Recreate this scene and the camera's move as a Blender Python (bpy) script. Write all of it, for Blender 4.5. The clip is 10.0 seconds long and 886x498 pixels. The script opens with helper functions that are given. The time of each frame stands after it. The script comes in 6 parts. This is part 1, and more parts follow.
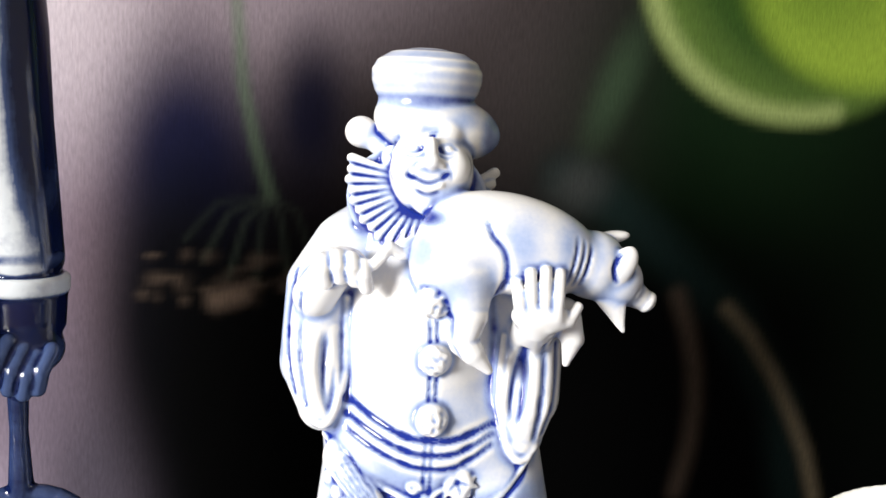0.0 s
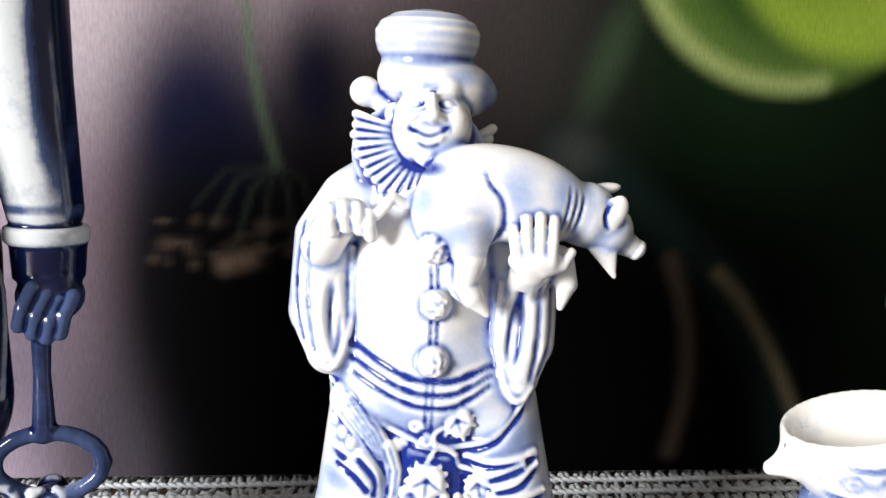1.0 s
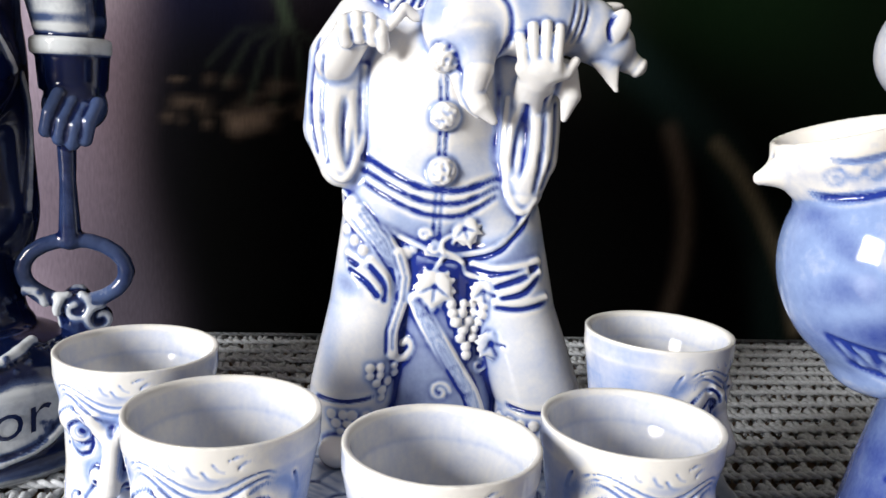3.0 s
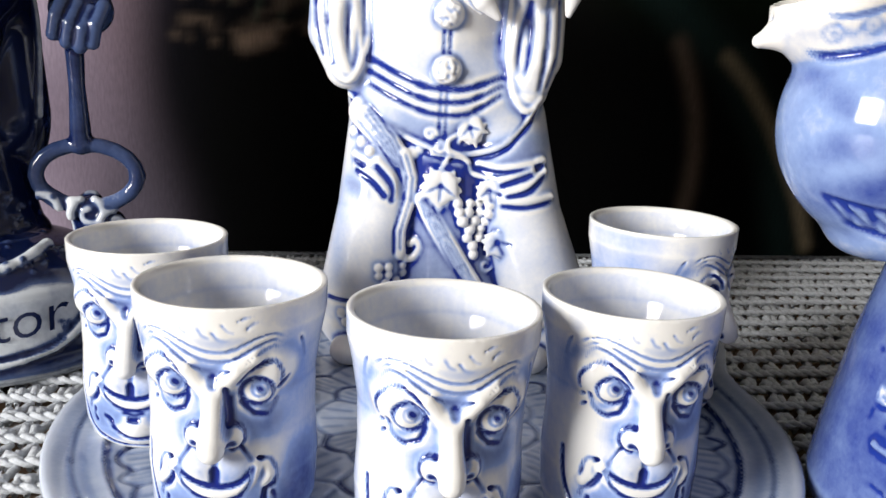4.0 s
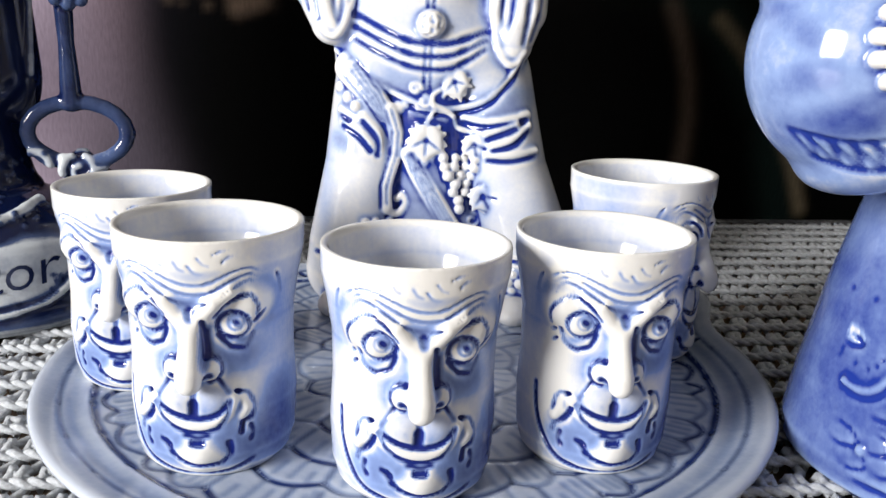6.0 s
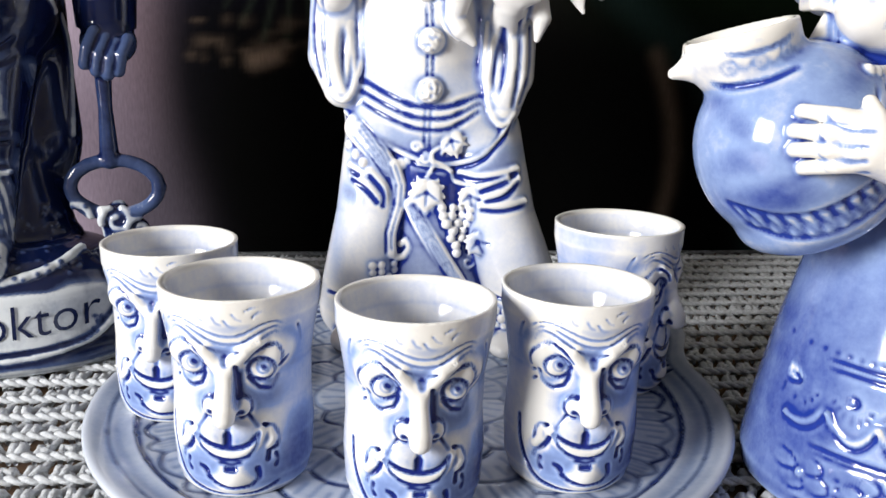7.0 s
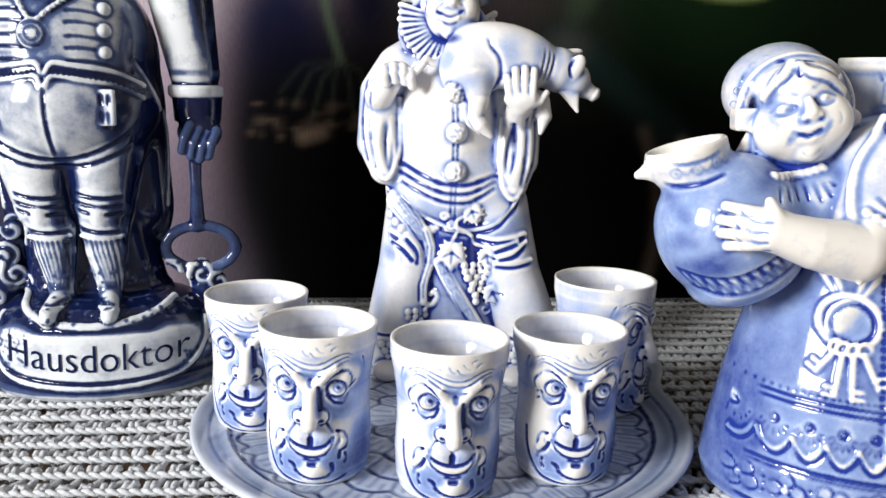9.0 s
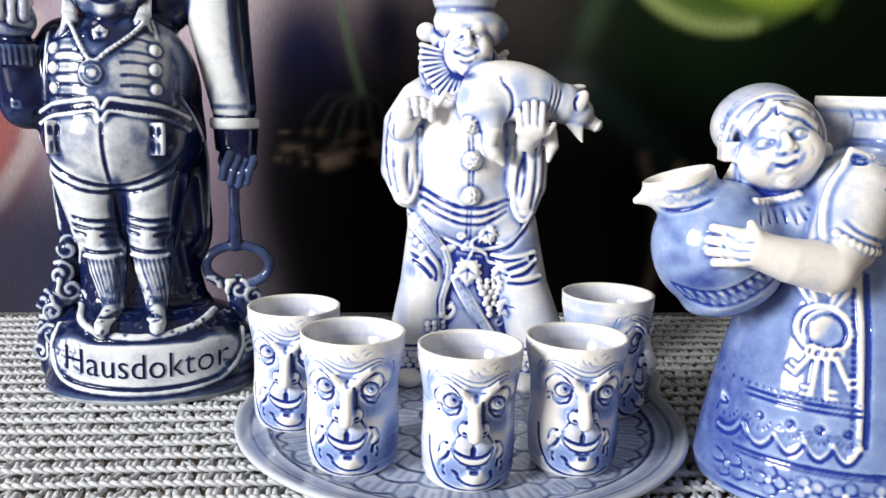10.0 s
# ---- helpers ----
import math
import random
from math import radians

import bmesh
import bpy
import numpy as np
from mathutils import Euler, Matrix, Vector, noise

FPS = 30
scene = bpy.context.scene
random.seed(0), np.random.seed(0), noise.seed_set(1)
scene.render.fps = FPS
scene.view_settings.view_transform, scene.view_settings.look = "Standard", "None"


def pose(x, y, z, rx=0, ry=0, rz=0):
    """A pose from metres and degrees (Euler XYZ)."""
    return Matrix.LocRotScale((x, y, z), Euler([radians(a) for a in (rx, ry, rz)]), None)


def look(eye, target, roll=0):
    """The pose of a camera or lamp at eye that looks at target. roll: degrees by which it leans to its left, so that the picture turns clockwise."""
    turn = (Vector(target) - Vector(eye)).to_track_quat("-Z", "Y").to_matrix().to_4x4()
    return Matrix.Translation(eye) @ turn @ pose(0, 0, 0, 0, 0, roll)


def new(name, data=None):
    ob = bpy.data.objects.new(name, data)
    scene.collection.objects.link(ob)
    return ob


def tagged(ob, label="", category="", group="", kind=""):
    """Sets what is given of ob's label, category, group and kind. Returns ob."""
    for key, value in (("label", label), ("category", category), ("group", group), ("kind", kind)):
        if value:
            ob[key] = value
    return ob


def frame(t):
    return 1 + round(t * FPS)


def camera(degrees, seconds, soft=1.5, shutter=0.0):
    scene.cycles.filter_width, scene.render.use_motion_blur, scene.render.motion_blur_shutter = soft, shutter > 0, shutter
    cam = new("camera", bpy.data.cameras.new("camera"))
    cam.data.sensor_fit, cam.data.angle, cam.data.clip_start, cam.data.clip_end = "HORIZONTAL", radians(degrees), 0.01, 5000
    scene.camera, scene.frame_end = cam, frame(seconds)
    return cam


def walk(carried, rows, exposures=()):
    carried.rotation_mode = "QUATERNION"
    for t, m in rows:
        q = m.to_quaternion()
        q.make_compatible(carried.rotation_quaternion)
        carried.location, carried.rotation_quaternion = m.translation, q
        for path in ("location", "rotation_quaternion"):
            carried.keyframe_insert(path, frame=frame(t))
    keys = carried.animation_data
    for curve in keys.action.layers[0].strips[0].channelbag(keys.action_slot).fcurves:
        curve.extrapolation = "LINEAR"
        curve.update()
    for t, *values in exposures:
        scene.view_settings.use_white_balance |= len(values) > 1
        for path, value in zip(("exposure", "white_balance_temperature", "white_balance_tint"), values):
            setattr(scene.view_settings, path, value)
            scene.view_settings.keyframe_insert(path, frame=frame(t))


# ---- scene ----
cam = camera(54.9, 10.0)
PATH = [
    (0, (-0.001, 0.01, 0.195), (-0.03, 1.988, -0.103), 2.9),
    (0.5, (0.0, 0.002, 0.19), (-0.032, 1.979, -0.108), 2.8),
    (1, (0.0, -0.006, 0.183), (-0.03, 1.969, -0.125), 2.7),
    (1.5, (0.001, -0.015, 0.173), (-0.033, 1.96, -0.137), 2.6),
    (2, (0.001, -0.021, 0.159), (-0.028, 1.956, -0.144), 2.9),
    (2.5, (0.001, -0.024, 0.148), (-0.029, 1.946, -0.196), 3.0),
    (3, (0.0, -0.027, 0.135), (-0.025, 1.935, -0.251), 3.2),
    (4.5, (0.007, -0.035, 0.11), (-0.061, 1.894, -0.414), 2.1),
    (5, (0.009, -0.035, 0.102), (-0.06, 1.894, -0.421), 2.2),
    (6.5, (0.015, -0.049, 0.118), (-0.069, 1.875, -0.422), 1.7),
    (7, (0.017, -0.069, 0.129), (-0.078, 1.864, -0.377), 1.4),
    (7.5, (0.018, -0.088, 0.141), (-0.085, 1.848, -0.349), 1.1),
    (8, (0.015, -0.109, 0.145), (-0.074, 1.837, -0.308), 1.4),
    (8.5, (0.014, -0.128, 0.149), (-0.084, 1.822, -0.282), 1.5),
    (9, (0.014, -0.146, 0.153), (-0.104, 1.807, -0.26), 1.5),
    (9.5, (0.012, -0.167, 0.159), (-0.118, 1.788, -0.241), 1.3),
    (10, (0.009, -0.185, 0.16), (-0.117, 1.776, -0.209), 1.4),
]
walk(cam, [(t, look(eye, target, roll)) for t, eye, target, roll in PATH],
     [(0.0, 0.28), (1.0, 0.20), (2.0, -0.06), (3.0, -0.06), (4.5, 0.0), (10.0, 0.0)])

# ---- light: daylight from one window to the front and left of the table ----
world = bpy.data.worlds.new("daylight")
scene.world = world
world.use_nodes = True
wn = world.node_tree.nodes
sky = wn.new("ShaderNodeTexSky")
sky.sky_type, sky.sun_disc = "NISHITA", False
sky.sun_elevation, sky.sun_rotation = radians(35), radians(250)
wn["Background"].inputs["Strength"].default_value = 0.1
world.node_tree.links.new(sky.outputs[0], wn["Background"].inputs["Color"])

ROOM = pose(0, 0, 0, 0, 0, 9.0)          # the room, the table and its cloth stand turned by 9 degrees


def window_light(power, x, y, z, wide, high):
    data = bpy.data.lights.new("window_light", "AREA")
    data.shape, data.size, data.size_y, data.energy = "RECTANGLE", wide, high, power
    data.color = (0.98, 0.97, 0.96)
    ob = new("window_light", data)
    ob.matrix_world = ROOM @ look((x, y, z), (x + 1, y + 0.25, z - 0.22))
    return ob


window_light(42.0, -1.15, -0.62, 0.47, 0.50, 0.54)

# ---- materials ----
def material(name):
    m = bpy.data.materials.new(name)
    m.use_nodes = True
    n, l = m.node_tree.nodes, m.node_tree.links
    return m, n, l, n["Principled BSDF"]


def node(n, kind, **inputs):
    made = n.new(kind)
    for key, value in inputs.items():
        made.inputs[key.replace("_", " ")].default_value = value
    return made


def ramp(n, *stops):
    made = n.new("ShaderNodeValToRGB")
    e = made.color_ramp.elements
    while len(e) < len(stops):
        e.new(0.5)
    for item, (p, c) in zip(e, stops):
        item.position, item.color = p, (*c, 1)
    return made


def porcelain(name, bare, wash, deep, rough=0.13, speckle=0.16):
    """Glazed stoneware: a cream body under a cobalt glaze whose thickness lies in the mesh attribute 'cobalt'."""
    m, n, l, bsdf = material(name)
    at = n.new("ShaderNodeAttribute")
    at.attribute_name = "cobalt"
    co = n.new("ShaderNodeTexCoord")
    cloud = node(n, "ShaderNodeTexNoise", Scale=90.0, Detail=5.0, Roughness=0.6)
    fine = node(n, "ShaderNodeTexNoise", Scale=700.0, Detail=3.0)
    for t in (cloud, fine):
        l.new(co.outputs["Object"], t.inputs["Vector"])
    a = node(n, "ShaderNodeMath")
    a.operation = "MULTIPLY_ADD"
    l.new(cloud.outputs["Fac"], a.inputs[0])
    a.inputs[1].default_value = speckle * 2
    a.inputs[2].default_value = -speckle
    a2 = n.new("ShaderNodeMath")
    a2.operation = "MULTIPLY_ADD"
    l.new(fine.outputs["Fac"], a2.inputs[0])
    a2.inputs[1].default_value = 0.1
    l.new(a.outputs[0], a2.inputs[2])
    b = n.new("ShaderNodeMath")
    b.operation = "ADD"
    l.new(at.outputs["Fac"], b.inputs[0])
    l.new(a2.outputs[0], b.inputs[1])
    r = ramp(n, (0.07, bare), (0.40, wash), (0.86, deep))
    l.new(b.outputs[0], r.inputs[0])
    l.new(r.outputs[0], bsdf.inputs["Base Color"])
    rr = n.new("ShaderNodeMapRange")
    rr.inputs["To Min"].default_value, rr.inputs["To Max"].default_value = rough * 0.7, rough * 1.5
    l.new(cloud.outputs["Fac"], rr.inputs["Value"])
    l.new(rr.outputs[0], bsdf.inputs["Roughness"])
    bump = node(n, "ShaderNodeBump", Strength=0.12, Distance=0.0006)
    l.new(cloud.outputs["Fac"], bump.inputs["Height"])
    l.new(bump.outputs[0], bsdf.inputs["Normal"])
    bsdf.inputs["IOR"].default_value = 1.5
    return m


GLAZE_CLOWN = porcelain("white_blue_glaze", (0.82, 0.80, 0.77), (0.38, 0.46, 0.66), (0.010, 0.026, 0.22), 0.10)
GLAZE_CUP = porcelain("cup_glaze", (0.82, 0.80, 0.76), (0.26, 0.36, 0.64), (0.008, 0.018, 0.16), 0.07)
GLAZE_DOCTOR = porcelain("ink_blue_glaze", (0.65, 0.68, 0.70), (0.062, 0.095, 0.205), (0.004, 0.009, 0.046), 0.11, 0.26)
GLAZE_MAID = porcelain("sky_blue_glaze", (0.78, 0.75, 0.70), (0.235, 0.325, 0.56), (0.014, 0.034, 0.24), 0.085, 0.26)
GLAZE_TRAY = porcelain("tray_glaze", (0.52, 0.56, 0.64), (0.25, 0.31, 0.44), (0.015, 0.03, 0.12))


def plain(name, colour, rough, scale=30.0, amount=0.08, bump_size=0.001, bump_power=0.2):
    m, n, l, bsdf = material(name)
    co = n.new("ShaderNodeTexCoord")
    t = node(n, "ShaderNodeTexNoise", Scale=scale, Detail=6.0, Roughness=0.65)
    l.new(co.outputs["Object"], t.inputs["Vector"])
    r = ramp(n, (0.3, [v * (1 - amount) for v in colour]), (0.7, [min(1, v * (1 + amount)) for v in colour]))
    l.new(t.outputs["Fac"], r.inputs[0])
    l.new(r.outputs[0], bsdf.inputs["Base Color"])
    bump = node(n, "ShaderNodeBump", Strength=bump_power, Distance=bump_size)
    l.new(t.outputs["Fac"], bump.inputs["Height"])
    l.new(bump.outputs[0], bsdf.inputs["Normal"])
    bsdf.inputs["Roughness"].default_value = rough
    return m


WALL_PAINT = plain("wall_paint", (0.44, 0.42, 0.39), 0.8, 12)
CEILING_PAINT = plain("ceiling_paint", (0.62, 0.61, 0.59), 0.85, 12)
FLOOR_WOOD = plain("floor_wood", (0.22, 0.14, 0.08), 0.5, 8, 0.3)
TABLE_WOOD = plain("table_wood", (0.20, 0.12, 0.07), 0.45, 60, 0.35)
YARN = plain("cream_yarn", (0.555, 0.575, 0.60), 0.9, 700, 0.22, 0.0006, 0.9)
FRAME_WHITE = plain("window_frame_white", (0.8, 0.8, 0.78), 0.4, 20)
WOOD_PALE = plain("stretcher_wood", (0.45, 0.33, 0.2), 0.6, 40, 0.2)

# ---- modelling clay: a distance field that soft forms are pressed into, then turned into one mesh ----
class Clay:
    def __init__(self, lo, hi, step):
        self.lo, self.step = np.array(lo, float), step
        self.n = np.ceil((np.array(hi) - self.lo) / step).astype(int) + 1
        self.D = np.full(self.n, 0.5, np.float32)
        self.C = np.zeros(self.n, np.float32)

    def box(self, lo, hi):
        a = np.clip(np.floor((np.array(lo) - self.lo) / self.step).astype(int), 0, self.n - 1)
        b = np.clip(np.ceil((np.array(hi) - self.lo) / self.step).astype(int) + 1, 1, self.n)
        if (b <= a).any():
            return None, None
        axes = [(self.lo[i] + self.step * np.arange(a[i], b[i])).astype(np.float32) for i in range(3)]
        return tuple(slice(p, q) for p, q in zip(a, b)), np.meshgrid(*axes, indexing="ij", sparse=True)

    def press(self, dist, lo, hi, k=0.002, c=None, cut=False, edge=0.0):
        """Joins a form to the clay, or cuts it out, with a soft seam k; c: the glaze on it."""
        pad = k + 3 * self.step + edge
        s, p = self.box(np.array(lo) - pad, np.array(hi) + pad)
        if s is None:
            return
        d, old, col = dist(*p), self.D[s], self.C[s]
        if cut:
            h = np.clip(0.5 + 0.5 * (-d - old) / k, 0, 1)
            self.D[s] = old + (-d - old) * h + k * h * (1 - h)
            if c is not None:
                w = np.clip(0.85 + (edge - d) / (1.3 * self.step), 0, 1)
                self.C[s] = col + (c - col) * w
        else:
            h = np.clip(0.5 + 0.5 * (old - d) / k, 0, 1)
            self.D[s] = old + (d - old) * h - k * h * (1 - h)
            if c is not None:
                self.C[s] = col + (c - col) * h

    def ball(self, at, r, k=0.002, c=0.0, turn=(0, 0, 0), cut=False):
        r = np.array(r if hasattr(r, "__len__") else (r, r, r), float)
        q = np.array(Euler([radians(v) for v in turn]).to_matrix().transposed())
        at = np.array(at, float)

        def dist(x, y, z):
            v = [x - at[0], y - at[1], z - at[2]]
            w = [q[i, 0] * v[0] + q[i, 1] * v[1] + q[i, 2] * v[2] for i in range(3)]
            k0 = np.sqrt(sum((w[i] / r[i]) ** 2 for i in range(3)))
            k1 = np.sqrt(sum((w[i] / r[i] ** 2) ** 2 for i in range(3))) + 1e-6
            return k0 * (k0 - 1) / k1
        big = np.abs(q.T) @ r
        self.press(dist, at - big, at + big, k, c, cut)
        return self

    def rod(self, points, radii, k=0.002, c=0.0, cut=False, flat=1.0, edge=0.0):
        """A round bar along points, its radius running along with it; flat squeezes it in y."""
        points = [np.array(p, float) for p in points]
        if len(points) < 2:
            return self
        if not hasattr(radii, "__len__"):
            radii = [radii] * len(points)
        if len(radii) == 2 and len(points) > 2:
            radii = list(np.linspace(radii[0], radii[1], len(points)))
        if len(points) > 14:
            # a long run goes in by overlapping stretches, whose seams fall inside the bar
            for i in range(0, len(points) - 1, 12):
                self.rod(points[i:i + 14], radii[i:i + 14], k if len(points[i:i + 14]) > 2 else 1e-5, c, cut, flat, edge)
            return self
        m = max(radii)
        pad = k + 3 * self.step + edge + m

        def dist(x, y, z):
            best = np.full(np.broadcast(x, y, z).shape, 0.5, np.float32)
            xs, ys, zs = x.ravel(), y.ravel(), z.ravel()
            for a, b, ra, rb in zip(points, points[1:], radii, radii[1:]):
                lo, hi = np.minimum(a, b) - pad, np.maximum(a, b) + pad
                s = tuple(slice(*np.searchsorted(v, (lo[i], hi[i]))) for i, v in enumerate((xs, ys, zs)))
                if any(q.stop <= q.start for q in s):
                    continue
                ab = b - a
                ll = float(ab @ ab) + 1e-12
                px, py, pz = x[s[0]] - a[0], y[:, s[1]] - a[1], z[:, :, s[2]] - a[2]
                h = np.clip((px * ab[0] + py * ab[1] + pz * ab[2]) / ll, 0, 1)
                d = np.sqrt((px - ab[0] * h) ** 2 + ((py - ab[1] * h) / flat) ** 2 + (pz - ab[2] * h) ** 2) - (ra + (rb - ra) * h)
                best[s] = np.minimum(best[s], d)
            return best
        low, high = np.min(points, axis=0) - m, np.max(points, axis=0) + m
        self.press(dist, low, high, k, c, cut, edge)
        return self

    def turned(self, at, profile, k=0.002, c=0.0, squash=1.0, lean=(0, 0), turn=0.0, cut=False):
        """A turned body: profile holds (z, radius); squash scales its depth, lean slides it in x and y per metre of height."""
        zs, rs = np.array([p[0] for p in profile]), np.array([p[1] for p in profile])
        at = np.array(at, float)
        cs, sn = math.cos(radians(turn)), math.sin(radians(turn))

        def dist(x, y, z):
            zz = z - at[2]
            px, py = x - at[0] - lean[0] * zz, y - at[1] - lean[1] * zz
            px, py = cs * px + sn * py, (-sn * px + cs * py) / squash
            side = np.sqrt(px ** 2 + py ** 2) - np.interp(zz, zs, rs).astype(np.float32)
            return np.maximum(side * 0.9, np.maximum(zs[0] - zz, zz - zs[-1]))
        m = rs.max() * max(1, squash) + 0.002
        tall = zs[-1] - zs[0]
        sx, sy = abs(lean[0]) * tall, abs(lean[1]) * tall
        self.press(dist, at + (-m - sx, -m - sy, zs[0]), at + (m + sx, m + sy, zs[-1]), k, c, cut)
        return self

    def slab(self, at, half, r=0.001, k=0.002, c=0.0, turn=(0, 0, 0), cut=False):
        q = np.array(Euler([radians(v) for v in turn]).to_matrix().transposed())
        at, half = np.array(at, float), np.array(half, float)

        def dist(x, y, z):
            v = [x - at[0], y - at[1], z - at[2]]
            w = [np.abs(q[i, 0] * v[0] + q[i, 1] * v[1] + q[i, 2] * v[2]) - half[i] + r for i in range(3)]
            return np.sqrt(sum(np.maximum(t, 0) ** 2 for t in w)) + np.minimum(np.maximum(np.maximum(w[0], w[1]), w[2]), 0) - r
        big = np.abs(q.T) @ half
        self.press(dist, at - big, at + big, k, c, cut)
        return self

    def ring(self, at, rx, rz, r, k=0.001, c=0.0, turn=0.0, steps=20, part=(0, 360), depth=None):
        """A ring or an arc of one, upright and facing the front."""
        pts = []
        for i in range(steps + 1):
            a = radians(part[0] + (part[1] - part[0]) * i / steps)
            u, w = rx * math.cos(a), rz * math.sin(a)
            cs, sn = math.cos(radians(turn)), math.sin(radians(turn))
            pts.append((at[0] + cs * u - sn * w, at[1], at[2] + sn * u + cs * w))
        return self.rod(pts, r, k, c)

    def front(self, x, z):
        """The depth of the clay's front face at x, z."""
        u, w = (x - self.lo[0]) / self.step, (z - self.lo[2]) / self.step
        i, j = int(math.floor(u)), int(math.floor(w))
        if i < 0 or j < 0 or i > self.n[0] - 2 or j > self.n[2] - 2:
            return None
        u, w = u - i, w - j
        col = (1 - u) * ((1 - w) * self.D[i, :, j] + w * self.D[i, :, j + 1]) + u * ((1 - w) * self.D[i + 1, :, j] + w * self.D[i + 1, :, j + 1])
        hit = np.nonzero(col < 0)[0]
        if len(hit) == 0:
            return None
        m = hit[0]
        f = min(col[m - 1], self.step) / (min(col[m - 1], self.step) - col[m]) if m else 0
        return self.lo[1] + self.step * (m - 1 + f)

    def along(self, points, gap):
        """Points at even gaps on a smooth curve through the given ones."""
        p = [np.array(q, float) for q in points]
        out = []
        for i in range(len(p) - 1):
            a, b, c, d = p[max(i - 1, 0)], p[i], p[i + 1], p[min(i + 2, len(p) - 1)]
            m = max(1, int(math.hypot(*(c - b)) / gap))
            for j in range(m):
                t = j / m
                q = 0.5 * (2 * b + (c - a) * t + (2 * a - 5 * b + 4 * c - d) * t * t + (3 * b - a - 3 * c + d) * t ** 3)
                out.append((float(q[0]), float(q[1])))
        return out + [tuple(float(v) for v in p[-1])]

    def draw(self, points, w, c=0.9, raised=False, k=0.0006, sink=0.0, edge=0.0, gap=0.0015):
        """A groove (or a raised cord) of radius w that follows points of the front face."""
        runs, run = [], []
        for x, z in self.along(points, gap):
            y = self.front(x, z)
            if y is None or (run and abs(run[-1][1] - y) > 0.004):
                runs.append(run)
                run = []
            if y is not None:
                run.append((x, y, z))
        runs.append(run)
        shift = sink + (0.35 * w if raised else -0.35 * w)
        for run in runs:
            if len(run) > 1:
                ys = np.array([q[1] for q in run])
                for _ in range(5):
                    wide = np.concatenate([ys[:1], ys, ys[-1:]])
                    ys = (wide[:-2] + 2 * wide[1:-1] + wide[2:]) / 4
                self.rod([(q[0], y + shift, q[2]) for q, y in zip(run, ys)], w, k, c, cut=not raised, edge=edge)
        return self

    def curl(self, x, z, r, w, turns=1.3, start=0.0, way=1, c=0.1, sink=0.0):
        pts = []
        for i in range(19):
            a = radians(start) + way * turns * math.tau * i / 18
            q = r * (1 - 0.75 * i / 18)
            pts.append((x + q * math.cos(a), z + q * math.sin(a)))
        return self.draw(pts, w, c, raised=True, sink=sink, gap=0.001)

    def bump(self, x, z, r, k=0.0015, c=0.0, deep=0.5, high=None):
        """A soft swelling on the front face."""
        y = self.front(x, z)
        if y is not None:
            self.ball((x, y + r * (1 - deep), z), (r, r, high or r), k, c)
        return self

    def tint(self, x, z, rx, rz, c, soft=0.5, turn=0.0, y0=-9.0, y1=9.0):
        """Brushes glaze over an oval of the front; in places its colour stands for shade."""
        big = max(rx, rz) * (1 + soft)
        s, p = self.box((x - big, max(y0, self.lo[1]), z - big), (x + big, min(y1, self.lo[1] + self.step * self.n[1]), z + big))
        if s is None:
            return self
        cs, sn = math.cos(radians(turn)), math.sin(radians(turn))
        u, v = (p[0] - x), (p[2] - z)
        u, v = (cs * u + sn * v) / rx, (-sn * u + cs * v) / rz
        w = np.clip((1 + soft - np.sqrt(u * u + v * v)) / (2 * soft), 0, 1)
        self.C[s] += (c - self.C[s]) * (w * w * (3 - 2 * w))
        return self

    def leaf(self, x, z, size, turn=0.0, c=0.08, sink=0.0):
        """A raised vine leaf with five lobes and cut veins."""
        y = self.front(x, z)
        if y is None:
            return self
        y += sink
        self.ball((x, y, z), (size * 0.62, 0.0012, size * 0.62), 0.0008, c)
        for a, r in ((0, 1.15), (55, 1.0), (-55, 1.0), (112, 0.8), (-112, 0.8)):
            q = radians(a + turn - 90)
            u, w = math.cos(q), math.sin(q)
            for side in (-0.32, 0.32, 0.0):
                t = r * (0.78 if side else 1.0)
                tip = (x + size * (t * u - side * w), z + size * (t * w + side * u))
                self.rod([(x, y, z), ((x + tip[0]) / 2, y - 0.0007, (z + tip[1]) / 2), (tip[0], y + 0.0002, tip[1])],
                         [size * 0.30, size * 0.30, size * 0.12], 0.0006, c, flat=0.4)
        for a in (0, 58, -58):
            q = radians(a + turn - 90)
            self.draw([(x, z), (x + size * 0.75 * math.cos(q), z + size * 0.75 * math.sin(q))], 0.00035, 0.6)
        return self

    def grapes(self, x, z, wide, tall, r, seed, c=0.05, sink=0.0):
        rnd = random.Random(seed)
        rows = int(tall / (r * 1.5))
        for i in range(rows):
            half = wide * (1 - 0.75 * i / max(1, rows - 1))
            m = max(1, int(2 * half / (r * 1.8)))
            for j in range(m):
                px = x + (j - (m - 1) / 2) * r * 1.85 + rnd.uniform(-0.3, 0.3) * r
                pz = z - i * r * 1.5
                y = self.front(px, pz)
                if y is not None:
                    self.ball((px, max(y, -0.05) + r * rnd.uniform(0.0, 0.5) + sink, pz), r * rnd.uniform(0.85, 1.1), 0.0002, c)
        return self

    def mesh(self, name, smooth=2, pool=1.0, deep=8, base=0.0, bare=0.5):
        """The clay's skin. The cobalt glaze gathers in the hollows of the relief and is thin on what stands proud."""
        D, n = self.D, self.n
        neg = D < 0
        cells = np.zeros(n - 1, np.uint8)
        for i in (0, 1):
            for j in (0, 1):
                for m in (0, 1):
                    cells += neg[i:n[0] - 1 + i, j:n[1] - 1 + j, m:n[2] - 1 + m]
        at = np.argwhere((cells > 0) & (cells < 8))
